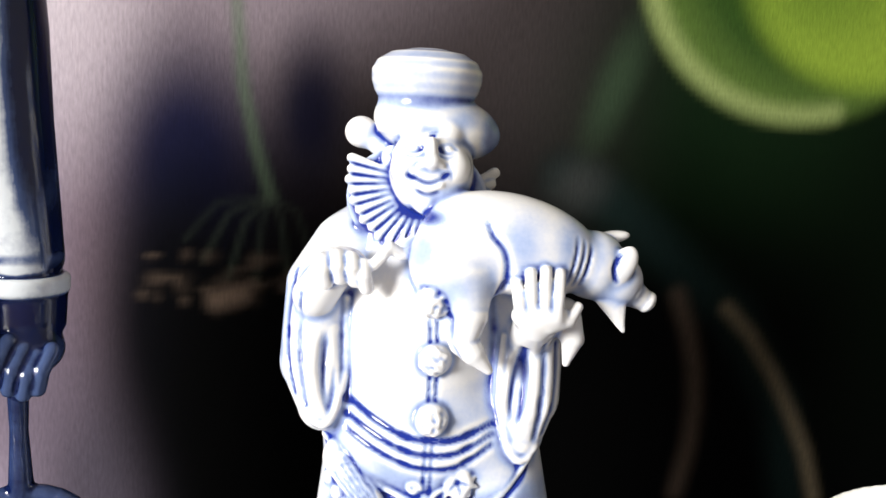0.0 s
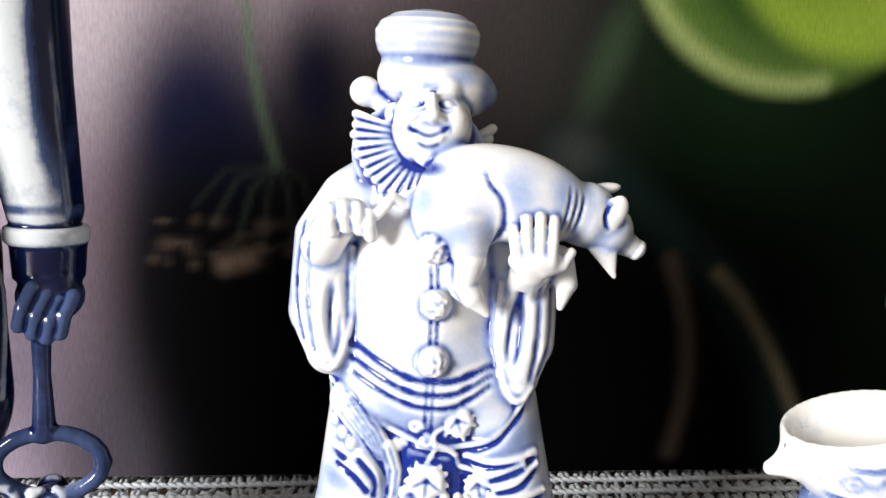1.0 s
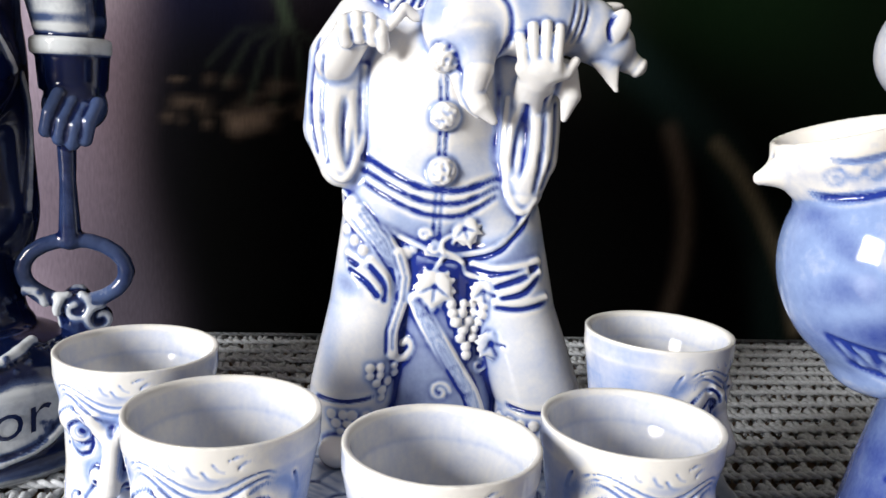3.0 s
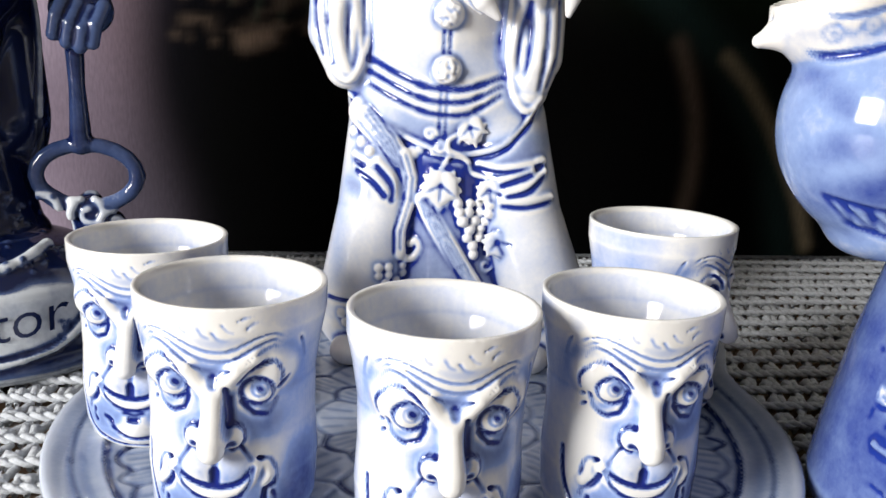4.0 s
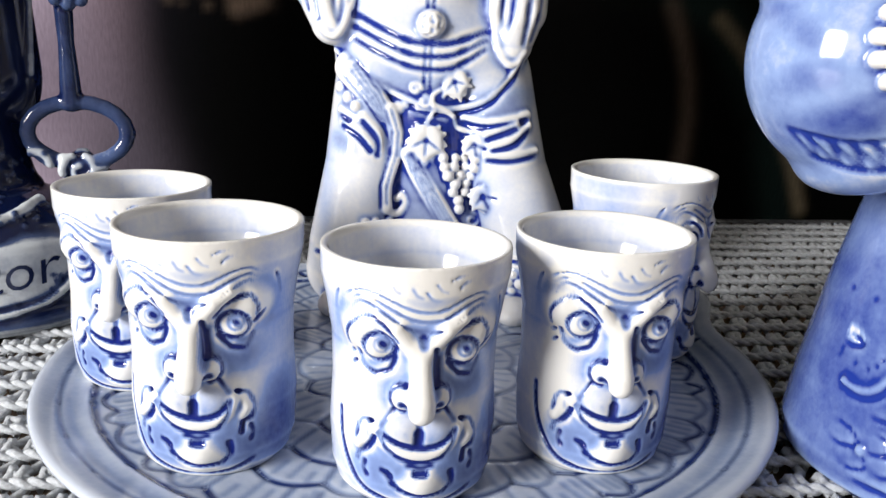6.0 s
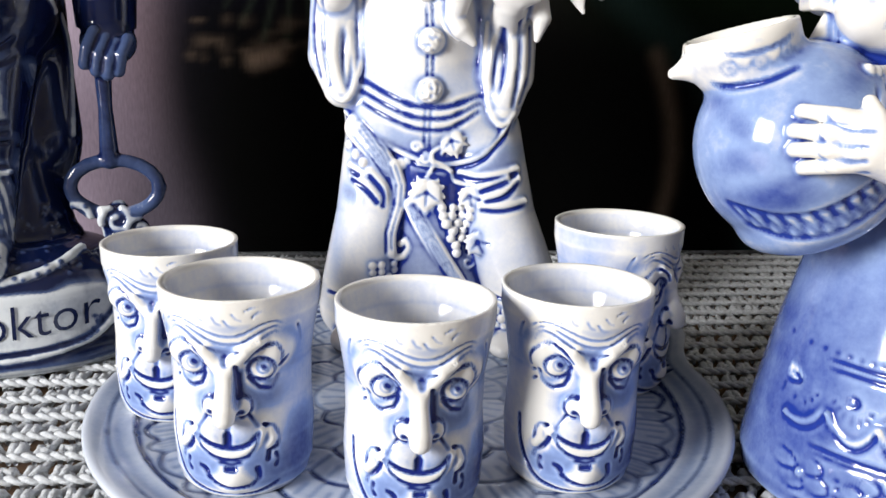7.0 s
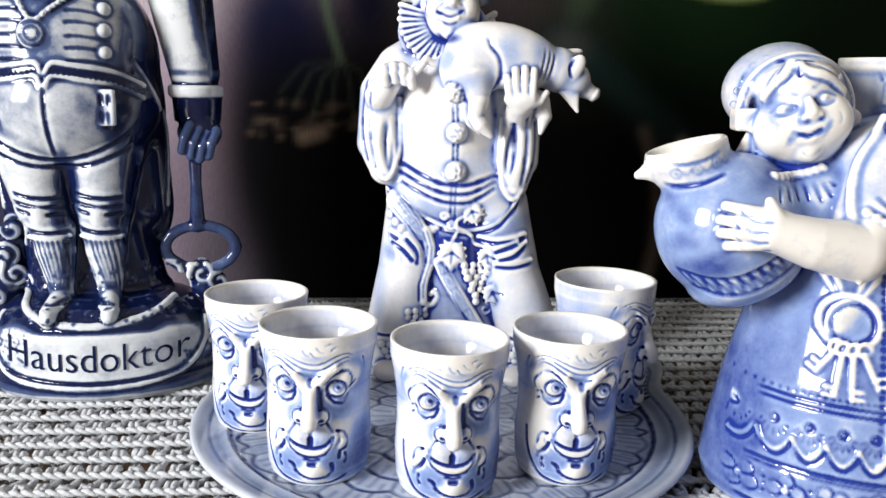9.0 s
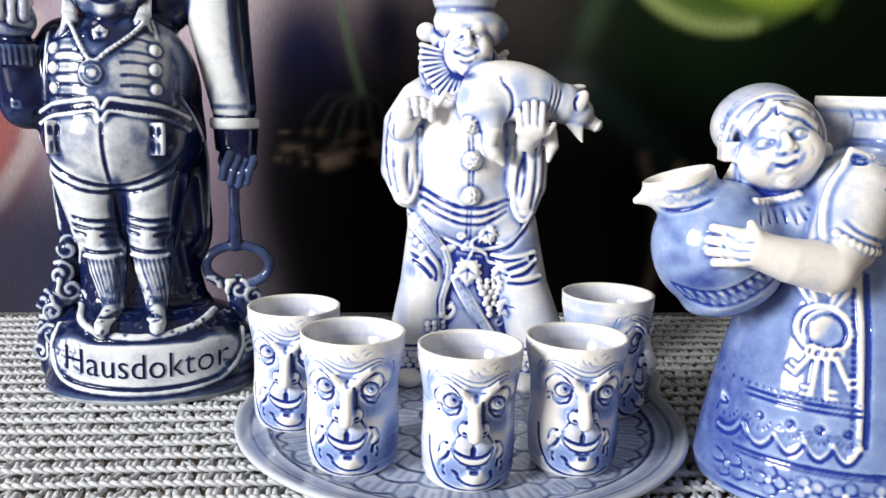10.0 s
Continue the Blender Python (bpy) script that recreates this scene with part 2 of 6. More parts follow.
        number = np.full(n - 1, -1, np.int32)
        number[tuple(at.T)] = np.arange(len(at))
        corner = {(i, j, m): D[at[:, 0] + i, at[:, 1] + j, at[:, 2] + m] for i in (0, 1) for j in (0, 1) for m in (0, 1)}
        total, count = np.zeros((len(at), 3)), np.zeros(len(at))
        for p in corner:
            for ax in range(3):
                if p[ax] == 0:
                    q = tuple(v + (i == ax) for i, v in enumerate(p))
                    a, b = corner[p], corner[q]
                    cross = (a < 0) != (b < 0)
                    f = np.where(cross, a / np.where(cross, a - b, 1), 0)
                    place = np.tile(np.array(p, float), (len(at), 1))
                    place[:, ax] += f
                    total += np.where(cross[:, None], place, 0)
                    count += cross
        co = self.lo + self.step * (at + total / count[:, None])
        cob = sum(self.C[at[:, 0] + i, at[:, 1] + j, at[:, 2] + m] for i, j, m in corner) / 8
        quads = []
        for ax in range(3):
            u, v = (ax + 1) % 3, (ax + 2) % 3
            a = [slice(None)] * 3
            b = [slice(None)] * 3
            a[ax], b[ax] = slice(0, -1), slice(1, None)
            e = np.argwhere(neg[tuple(a)] != neg[tuple(b)])
            e = e[(e[:, u] > 0) & (e[:, v] > 0) & (e[:, u] < n[u] - 1) & (e[:, v] < n[v] - 1)]
            du, dv = np.eye(3, dtype=int)[u], np.eye(3, dtype=int)[v]
            q = np.stack([number[tuple((e - du - dv).T)], number[tuple((e - dv).T)], number[tuple(e.T)], number[tuple((e - du).T)]], 1)
            inside = neg[tuple(e.T)]
            q[~inside] = q[~inside][:, ::-1]
            quads.append(q)
        quads = np.concatenate(quads)
        quads = quads[(quads >= 0).all(1)]
        pairs = np.concatenate([quads[:, [0, 1]], quads[:, [1, 2]], quads[:, [2, 3]], quads[:, [3, 0]]])
        ends, others = np.concatenate([pairs[:, 0], pairs[:, 1]]), np.concatenate([pairs[:, 1], pairs[:, 0]])
        degree = np.maximum(np.bincount(ends, minlength=len(co)), 1)

        def spread(a):
            if a.ndim == 1:
                return np.bincount(ends, a[others], len(co)) / degree
            return np.stack([np.bincount(ends, a[others, i], len(co)) for i in range(3)], 1) / degree[:, None]
        for _ in range(smooth):
            co = co * 0.5 + spread(co) * 0.5
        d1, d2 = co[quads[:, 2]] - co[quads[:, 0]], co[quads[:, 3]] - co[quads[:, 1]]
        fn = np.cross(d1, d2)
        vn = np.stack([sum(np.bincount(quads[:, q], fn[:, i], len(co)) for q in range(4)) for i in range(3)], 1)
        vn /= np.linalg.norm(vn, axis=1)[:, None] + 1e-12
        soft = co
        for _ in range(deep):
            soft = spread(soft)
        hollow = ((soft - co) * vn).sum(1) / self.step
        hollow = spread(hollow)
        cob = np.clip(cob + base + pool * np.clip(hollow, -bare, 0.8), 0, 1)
        me = bpy.data.meshes.new(name)
        me.vertices.add(len(co))
        me.vertices.foreach_set("co", co.astype(np.float32).ravel())
        me.loops.add(len(quads) * 4)
        me.loops.foreach_set("vertex_index", quads.astype(np.int32).ravel())
        me.polygons.add(len(quads))
        me.polygons.foreach_set("loop_start", np.arange(0, len(quads) * 4, 4, dtype=np.int32))
        me.polygons.foreach_set("use_smooth", np.ones(len(quads), bool))
        me.update(calc_edges=True)
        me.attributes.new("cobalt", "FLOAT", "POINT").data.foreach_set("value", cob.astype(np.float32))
        return me


def arc(x0, z0, x1, z1, sag, steps=10):
    """Points of a bow from one place to another that sags by so much."""
    return [(x0 + (x1 - x0) * i / steps, z0 + (z1 - z0) * i / steps - sag * 4 * (i / steps) * (1 - i / steps)) for i in range(steps + 1)]


def part(name, bm, mat, parent=None, label="", smooth=False):
    me = bpy.data.meshes.new(name)
    bm.to_mesh(me)
    bm.free()
    me.materials.append(mat)
    if smooth:
        me.polygons.foreach_set("use_smooth", [True] * len(me.polygons))
    ob = new(name, me)
    ob.parent = parent
    return tagged(ob, label)


def box_bm(lo, hi, bevel=0.0, bm=None):
    bm = bm or bmesh.new()
    made = bmesh.ops.create_cube(bm, size=1.0)["verts"]
    for v in made:
        v.co = Vector([lo[i] + (hi[i] - lo[i]) * (v.co[i] + 0.5) for i in range(3)])
    if bevel:
        bmesh.ops.bevel(bm, geom=list({e for v in made for e in v.link_edges}), offset=bevel, segments=2, affect="EDGES")
    return bm

# ---- the room ----
def structure(name, bm, mat, label):
    ob = part(name, bm, mat)
    ob.matrix_world = ROOM
    return tagged(ob, label, "", "", "structure")


FLOOR_Z, CEIL_Z = -0.76, 1.75
structure("floor", box_bm((-1.37, -1.9, FLOOR_Z - 0.1), (2.0, 0.62, FLOOR_Z)), FLOOR_WOOD, "dark wooden floor of the room")
structure("ceiling", box_bm((-1.37, -1.9, CEIL_Z), (2.0, 0.62, CEIL_Z + 0.1)), CEILING_PAINT, "plain white painted ceiling")
structure("wall_north", box_bm((-1.37, 0.46, FLOOR_Z), (2.0, 0.62, CEIL_Z)), WALL_PAINT, "pale plastered wall behind the table")
structure("wall_south", box_bm((-1.37, -1.9, FLOOR_Z), (2.0, -1.75, CEIL_Z)), WALL_PAINT, "pale plastered wall")
structure("wall_east", box_bm((1.85, -1.75, FLOOR_Z), (2.0, 0.46, CEIL_Z)), WALL_PAINT, "pale plastered wall")
west = box_bm((-1.37, -1.75, FLOOR_Z), (-1.19, -0.91, CEIL_Z))
box_bm((-1.37, -0.33, FLOOR_Z), (-1.19, 0.46, CEIL_Z), 0, west)
box_bm((-1.37, -0.91, FLOOR_Z), (-1.19, -0.33, 0.17), 0, west)
box_bm((-1.37, -0.91, 0.78), (-1.19, -0.33, CEIL_Z), 0, west)
structure("wall_west", west, WALL_PAINT, "pale plastered wall with a window opening")
window = tagged(new("window_1"), "white window frame in the wall beside the table", "", "", "structure")
window.matrix_world = ROOM
for lo, hi in (((-1.31, -0.91, 0.17), (-1.25, -0.87, 0.78)), ((-1.31, -0.37, 0.17), (-1.25, -0.33, 0.78)),
               ((-1.31, -0.87, 0.17), (-1.25, -0.37, 0.21)), ((-1.31, -0.87, 0.74), (-1.25, -0.37, 0.78)),
               ((-1.30, -0.64, 0.21), (-1.26, -0.60, 0.74))):
    part("window_frame", box_bm(lo, hi, 0.004), FRAME_WHITE, window)

table = tagged(new("table"), "dark wooden table under a knitted cream cloth", "table")
table.matrix_world = ROOM
part("tabletop", box_bm((-0.75, -0.42, -0.034), (0.75, 0.435, -0.006), 0.003), TABLE_WOOD, table)
for x in (-0.70, 0.70):
    for y in (-0.37, 0.385):
        part("leg", box_bm((x - 0.03, y - 0.03, FLOOR_Z), (x + 0.03, y + 0.03, -0.034), 0.003), TABLE_WOOD, table)

# ---- the canvas print behind the table ----
def blot(px, pz, x, z, rx, rz, turn=0.0, soft=0.6):
    cs, sn = math.cos(radians(turn)), math.sin(radians(turn))
    u, v = (cs * (px - x) + sn * (pz - z)) / rx, (-sn * (px - x) + cs * (pz - z)) / rz
    w = np.clip((1 + soft - np.sqrt(u * u + v * v)) / (2 * soft), 0, 1)
    return w * w * (3 - 2 * w)


def stroke(px, pz, points, width, soft=1.0):
    best = np.full(px.shape, 9.0)
    for (x0, z0), (x1, z1) in zip(points, points[1:]):
        dx, dz = x1 - x0, z1 - z0
        h = np.clip(((px - x0) * dx + (pz - z0) * dz) / (dx * dx + dz * dz + 1e-9), 0, 1)
        best = np.minimum(best, np.hypot(px - x0 - dx * h, pz - z0 - dz * h))
    w = np.clip((width * (1 + soft) - best) / (2 * width * soft), 0, 1)
    return w * w * (3 - 2 * w)


def ring_blot(px, pz, x, z, r, width, a0, a1, soft=1.0, squash=1.0):
    pts = [(x + r * math.cos(radians(a0 + (a1 - a0) * i / 24)), z + squash * r * math.sin(radians(a0 + (a1 - a0) * i / 24))) for i in range(25)]
    return stroke(px, pz, pts, width, soft)


def canvas_print():
    x0, x1, z0, z1, step = -0.62, 0.62, 0.004, 0.62, 0.0025
    xs, zs = np.arange(x0, x1 + step / 2, step), np.arange(z0, z1 + step / 2, step)
    px, pz = np.meshgrid(xs, zs, indexing="ij")
    colour = np.zeros(px.shape + (3,)) + np.array((0.0006, 0.0006, 0.0008))

    def over(w, rgb, amount=1.0):
        colour[:] += (np.array(rgb) - colour) * (w * amount)[..., None]
    PAINT(px, pz, over)
    me = bpy.data.meshes.new("canvas")
    nx, nz = px.shape
    number = np.arange(nx * nz).reshape(nx, nz)
    quads = np.stack([number[:-1, :-1], number[1:, :-1], number[1:, 1:], number[:-1, 1:]], -1).reshape(-1, 4)
    me.vertices.add(nx * nz)
    me.vertices.foreach_set("co", np.stack([px, np.zeros_like(px), pz], -1).astype(np.float32).ravel())
    me.loops.add(len(quads) * 4)
    me.loops.foreach_set("vertex_index", quads.astype(np.int32).ravel())
    me.polygons.add(len(quads))
    me.polygons.foreach_set("loop_start", np.arange(0, len(quads) * 4, 4, dtype=np.int32))
    me.update(calc_edges=True)
    rgba = np.concatenate([np.clip(colour, 0, 1), np.ones(px.shape + (1,))], -1)
    me.attributes.new("print", "FLOAT_COLOR", "POINT").data.foreach_set("color", rgba.astype(np.float32).ravel())
    m, n, l, bsdf = material("printed_canvas")
    at = n.new("ShaderNodeAttribute")
    at.attribute_name = "print"
    co = n.new("ShaderNodeTexCoord")
    weave = node(n, "ShaderNodeTexNoise", Scale=900.0, Detail=4.0)
    mp = n.new("ShaderNodeMapping")
    mp.inputs["Scale"].default_value = (1.0, 1.0, 0.22)
    l.new(co.outputs["Object"], mp.inputs[0])
    l.new(mp.outputs[0], weave.inputs["Vector"])
    mix = n.new("ShaderNodeMix")
    mix.data_type, mix.blend_type = "RGBA", "MULTIPLY"
    mix.inputs["Factor"].default_value = 0.32
    grey = ramp(n, (0.3, (0.5, 0.5, 0.5)), (0.7, (1.25, 1.25, 1.25)))
    l.new(weave.outputs["Fac"], grey.inputs[0])
    l.new(at.outputs["Color"], mix.inputs[6])
    l.new(grey.outputs[0], mix.inputs[7])
    l.new(mix.outputs[2], bsdf.inputs["Base Color"])
    bump = node(n, "ShaderNodeBump", Strength=0.25, Distance=0.0005)
    l.new(weave.outputs["Fac"], bump.inputs["Height"])
    l.new(bump.outputs[0], bsdf.inputs["Normal"])
    bsdf.inputs["Roughness"].default_value = 0.6
    bsdf.inputs["Specular IOR Level"].default_value = 0.03
    me.materials.append(m)
    thing = tagged(new("canvas_print"), "dark printed canvas of green fruit and lilac blossom", "wall picture")
    thing.matrix_world = ROOM @ pose(0, 0.40, 0)
    new("canvas", me).parent = thing
    for lo, hi in (((x0, 0.003, z0), (x1, 0.022, z0 + 0.03)), ((x0, 0.003, z1 - 0.03), (x1, 0.022, z1)),
                   ((x0, 0.003, z0 + 0.03), (x0 + 0.03, 0.022, z1 - 0.03)), ((x1 - 0.03, 0.003, z0 + 0.03), (x1, 0.022, z1 - 0.03))):
        part("stretcher_bar", box_bm(lo, hi, 0.001), WOOD_PALE, thing)
    return thing


def PAINT(px, pz, over):
    lilac, mauve = (0.36, 0.29, 0.36), (0.13, 0.10, 0.11)
    wide = np.clip((0.05 - px) / 0.10, 0, 1) * np.clip((px + 0.34) / 0.06, 0, 1)
    over(wide * np.clip((pz - 0.10) / 0.12, 0, 1), mauve, 0.9)
    over(blot(px, pz, 0.05, 0.24, 0.08, 0.10, 0, 0.8), (0.05, 0.04, 0.04), 0.9)
    over(blot(px, pz, -0.165, 0.16, 0.075, 0.40, 0, 0.35), lilac)
    over(blot(px, pz, -0.102, 0.10, 0.024, 0.13, 0, 0.9), (0.11, 0.075, 0.09), 0.85)
    over(blot(px, pz, -0.100, 0.02, 0.030, 0.060, 0, 0.9), (0.05, 0.045, 0.06), 0.8)
    over(blot(px, pz, -0.055, 0.285, 0.095, 0.072, 0, 0.6), (0.23, 0.185, 0.21), 0.88)
    over(blot(px, pz, -0.125, 0.255, 0.040, 0.070, 0, 0.8), (0.52, 0.45, 0.48), 0.9)
    over(blot(px, pz, -0.030, 0.130, 0.050, 0.040, 0, 0.7), (0.007, 0.006, 0.009), 0.9)
    over(blot(px, pz, -0.060, 0.172, 0.029, 0.046, 0, 0.7), (0.006, 0.007, 0.028), 0.97)
    over(blot(px, pz, -0.064, 0.100, 0.032, 0.066, 0, 0.6), (0.003, 0.003, 0.005), 0.97)
    over(blot(px, pz, -0.006, 0.195, 0.015, 0.030, 0, 0.8), (0.006, 0.006, 0.018), 0.95)
    over(blot(px, pz, -0.030, 0.06, 0.050, 0.085, 0, 0.6), (0.002, 0.002, 0.002), 1.0)
    over(blot(px, pz, 0.09, 0.07, 0.09, 0.09, 0, 0.7), (0.001, 0.001, 0.001), 1.0)
    # blossom on its stem
    over(stroke(px, pz, [(-0.043, 0.33), (-0.039, 0.242), (-0.036, 0.207), (-0.030, 0.18), (-0.023, 0.157)], 0.0024, 1.2), (0.09, 0.13, 0.08), 0.7)
    for x, z, k in ((-0.052, 0.128, 0.5), (-0.041, 0.120, 0.6), (-0.029, 0.118, 0.5), (-0.015, 0.123, 0.6), (-0.004, 0.130, 0.5), (-0.060, 0.137, 0.3)):
        over(stroke(px, pz, [(-0.023, 0.157), ((x - 0.023) / 2 + (x + 0.023) * 0.12, (z + 0.157) / 2 + 0.007), (x, z)], 0.0011, 1.9), (0.05, 0.065, 0.045), k * 0.7)
    rnd = random.Random(8)
    for i in range(46):
        x, z = rnd.uniform(-0.080, 0.004), 0.122 + rnd.uniform(-0.014, 0.008)
        over(blot(px, pz, x, z, rnd.uniform(0.0015, 0.0045), rnd.uniform(0.001, 0.0028), 0, 1.2), (0.12, 0.085, 0.06), rnd.uniform(0.1, 0.5))
    over(stroke(px, pz, [(-0.046, 0.109), (-0.036, 0.112)], 0.0045, 1.0), (0.20, 0.14, 0.10), 0.7)
    # red petal at the far left edge
    over(blot(px, pz, -0.290, 0.150, 0.045, 0.085, 15, 0.4), (0.28, 0.09, 0.09), 0.9)
    over(stroke(px, pz, [(-0.231, 0.20), (-0.233, 0.145), (-0.240, 0.115), (-0.262, 0.080), (-0.30, 0.05)], 0.006, 0.7), (0.42, 0.36, 0.36), 0.75)
    over(blot(px, pz, -0.240, 0.03, 0.060, 0.050, 0, 0.6), (0.035, 0.035, 0.06), 0.9)
    over(blot(px, pz, -0.330, 0.03, 0.060, 0.080, 0, 0.6), (0.05, 0.03, 0.04), 0.9)
    over(blot(px, pz, -0.212, 0.045, 0.045, 0.060, 0, 0.7), (0.026, 0.028, 0.052), 0.9)
    over(blot(px, pz, -0.138, 0.070, 0.026, 0.040, 0, 0.8), (0.13, 0.10, 0.13), 0.7)
    # green fruit
    over(blot(px, pz, 0.225, 0.215, 0.095, 0.065, 10, 0.8), (0.005, 0.015, 0.005), 0.9)
    over(blot(px, pz, 0.310, 0.150, 0.070, 0.100, 0, 0.8), (0.0015, 0.004, 0.0015), 0.9)
    over(blot(px, pz, 0.134, 0.215, 0.008, 0.026, -20, 1.0), (0.040, 0.070, 0.036), 0.55)
    over(blot(px, pz, 0.224, 0.277, 0.081, 0.074, 0, 0.10), (0.085, 0.14, 0.028), 0.95)
    over(ring_blot(px, pz, 0.224, 0.277, 0.078, 0.0042, 185, 285, 1.4, 0.91), (0.30, 0.36, 0.13), 0.75)
    over(blot(px, pz, 0.238, 0.288, 0.078, 0.070, 0, 0.22), (0.022, 0.055, 0.010), 0.97)
    over(blot(px, pz, 0.254, 0.266, 0.058, 0.046, -8, 0.18), (0.22, 0.32, 0.035), 0.92)
    over(blot(px, pz, 0.234, 0.272, 0.034, 0.024, 0, 0.8), (0.10, 0.17, 0.02), 0.8)
    over(blot(px, pz, 0.216, 0.283, 0.028, 0.014, 0, 0.6), (0.012, 0.028, 0.006), 0.95)
    over(ring_blot(px, pz, 0.235, 0.262, 0.073, 0.005, -35, 40, 1.3), (0.04, 0.07, 0.012), 0.8)
    # dim leaves towards the lower right
    over(stroke(px, pz, [(0.112, 0.172), (0.135, 0.162), (0.157, 0.145), (0.204, 0.106), (0.232, 0.06), (0.245, 0.0)], 0.010, 0.95), (0.008, 0.017, 0.016), 0.75)
    over(stroke(px, pz, [(0.200, 0.110), (0.214, 0.096), (0.228, 0.076), (0.240, 0.055), (0.250, 0.035), (0.258, 0.010)], 0.0028, 1.9), (0.19, 0.15, 0.095), 0.72)
    over(stroke(px, pz, [(0.174, 0.116), (0.181, 0.098), (0.186, 0.080), (0.188, 0.060), (0.187, 0.04), (0.182, 0.015)], 0.0034, 1.8), (0.085, 0.060, 0.044), 0.65)
    over(blot(px, pz, 0.120, 0.168, 0.012, 0.010, 0, 1.0), (0.045, 0.045, 0.042), 0.6)


canvas_print()

# ---- tray and cups ----
def tray_outline(a):
    """Radius of the tray's edge at an angle: round in front, drawn out to two scrolled corners at the back."""
    return 0.1055 + 0.027 * np.exp(-((a - 0.66) / 0.20) ** 2) + 0.027 * np.exp(-((a - math.pi + 0.66) / 0.20) ** 2) - 0.004 * np.exp(-((a - 1.57) / 0.5) ** 2)


def tray():
    """Pressed lying on its back, so that its upper side is the clay's front."""
    c = Clay((-0.122, -0.0125, -0.116), (0.122, 0.002, 0.112), 0.00066)

    def dist(x, y, z):
        r, a = np.sqrt(x * x + z * z), np.arctan2(z, x)
        f = r / tray_outline(a)
        top = np.interp(f, (0, 0.80, 0.835, 0.86, 0.90, 0.955, 0.985, 1.0), (0.0050, 0.0050, 0.0056, 0.0066, 0.0066, 0.0084, 0.0092, 0.0088)).astype(np.float32)
        under = np.interp(f, (0, 0.78, 0.86, 1.0), (0.0006, 0.0006, 0.0022, 0.0068)).astype(np.float32)
        return np.maximum(np.maximum(-y - top, under + y), (f - 1) * 0.09)
    c.press(dist, (-0.12, -0.011, -0.115), (0.12, 0.001, 0.11), 0.001, 0.21)

    def polar(r, a):
        return (r * math.cos(a), r * math.sin(a))
    # rows of leaf scales, overlapping towards the middle
    for r0, r1, n, off in ((0.004, 0.020, 6, 0.2), (0.018, 0.034, 11, 0.1), (0.032, 0.048, 17, 0.4), (0.046, 0.062, 24, 0.5), (0.060, 0.074, 31, 0.2), (0.072, 0.087, 40, 0.0)):
        for i in range(n):
            a0, a1 = math.tau * (i + off + 0.25 * math.sin(i * 2.3)) / n, math.tau * (i + 1 + off + 0.25 * math.sin((i + 1) * 2.3)) / n
            m = (a0 + a1) / 2
            stretch = float(tray_outline(math.atan2(math.sin(m), math.cos(m)))) / 0.1055 if r1 > 0.08 else 1.0
            run = [polar((r1 - 0.0035 + 0.0035 * math.sin(math.pi * q / 8)) * stretch, a0 + (a1 - a0) * q / 8) for q in range(9)]
            c.draw(run, 0.0006, 0.70 + 0.25 * math.sin(i * 3.7 + n))
            c.draw([polar(r0 + 0.002, a0), polar((r1 - 0.0036) * stretch, a0)], 0.0004, 0.6)
            for q in (0.3, 0.55, 0.78):
                v = a0 + (a1 - a0) * q
                c.draw([polar(r0 + (r1 - r0) * (0.3 + 0.2 * math.sin(i * 5.1 + q * 9)), v), polar((r1 - 0.003) * stretch, v)], 0.0003, 0.44)
    for f, w, g in ((0.848, 0.0008, 0.95), (0.93, 0.0004, 0.6)):
        run = []
        for i in range(181):
            a = math.tau * i / 180 - math.pi
            run.append(polar(f * float(tray_outline(a)), a))
        c.draw(run, w, g)
    for side in (0.66, math.pi - 0.66):
        for i in range(-7, 8):
            a = side - 0.05 + 0.045 * i
            r = 0.905 * float(tray_outline(a))
            c.draw([polar(r - 0.002, a), polar(r + 0.0015, a + 0.01)], 0.0007, 1.0)
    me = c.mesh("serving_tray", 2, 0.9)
    me.materials.append(GLAZE_TRAY)
    ob = new("serving_tray", me)
    ob.matrix_world = pose(-0.0055, 0.202, 0.0, -90, 0, 0)
    return tagged(ob, "round pale blue glazed tray with a leaf pattern", "tray")


tray()
TRAY_Z = 0.0052


def cup_radius(z):
    return float(np.interp(z, (0, 0.002, 0.006, 0.016, 0.026, 0.036, 0.044, 0.050, 0.0555), (0.0155, 0.0172, 0.0183, 0.0188, 0.0182, 0.0184, 0.0196, 0.0208, 0.0209)))


def cup_mesh():
    H = 0.0555
    clay = Clay((-0.024, -0.027, -0.002), (0.024, 0.024, 0.0575), 0.00034)
    clay.turned((0, 0, 0), [(z * 0.001, cup_radius(z * 0.001)) for z in range(0, 56)] + [(H, 0.0209)], 0.001, 0.12)
    CUP_FACE(clay)
    clay.turned((0, 0, 0), [(0.008, 0.003), (0.0100, 0.0062), (0.020, 0.0092), (0.034, 0.0132), (0.048, 0.0180), (0.0575, 0.0196)], 0.0010, 0.10, cut=True)
    s, p = clay.box((-0.03, -0.03, 0.004), (0.03, 0.03, 0.06))
    r = np.sqrt(p[0] ** 2 + p[1] ** 2)
    clay.C[s] = np.where(r < np.interp(p[2], (0.006, 0.010, 0.020, 0.034, 0.048, 0.057), (0.004, 0.0068, 0.0098, 0.0138, 0.0186, 0.0200)), 0.10, clay.C[s])
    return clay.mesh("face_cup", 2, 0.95)


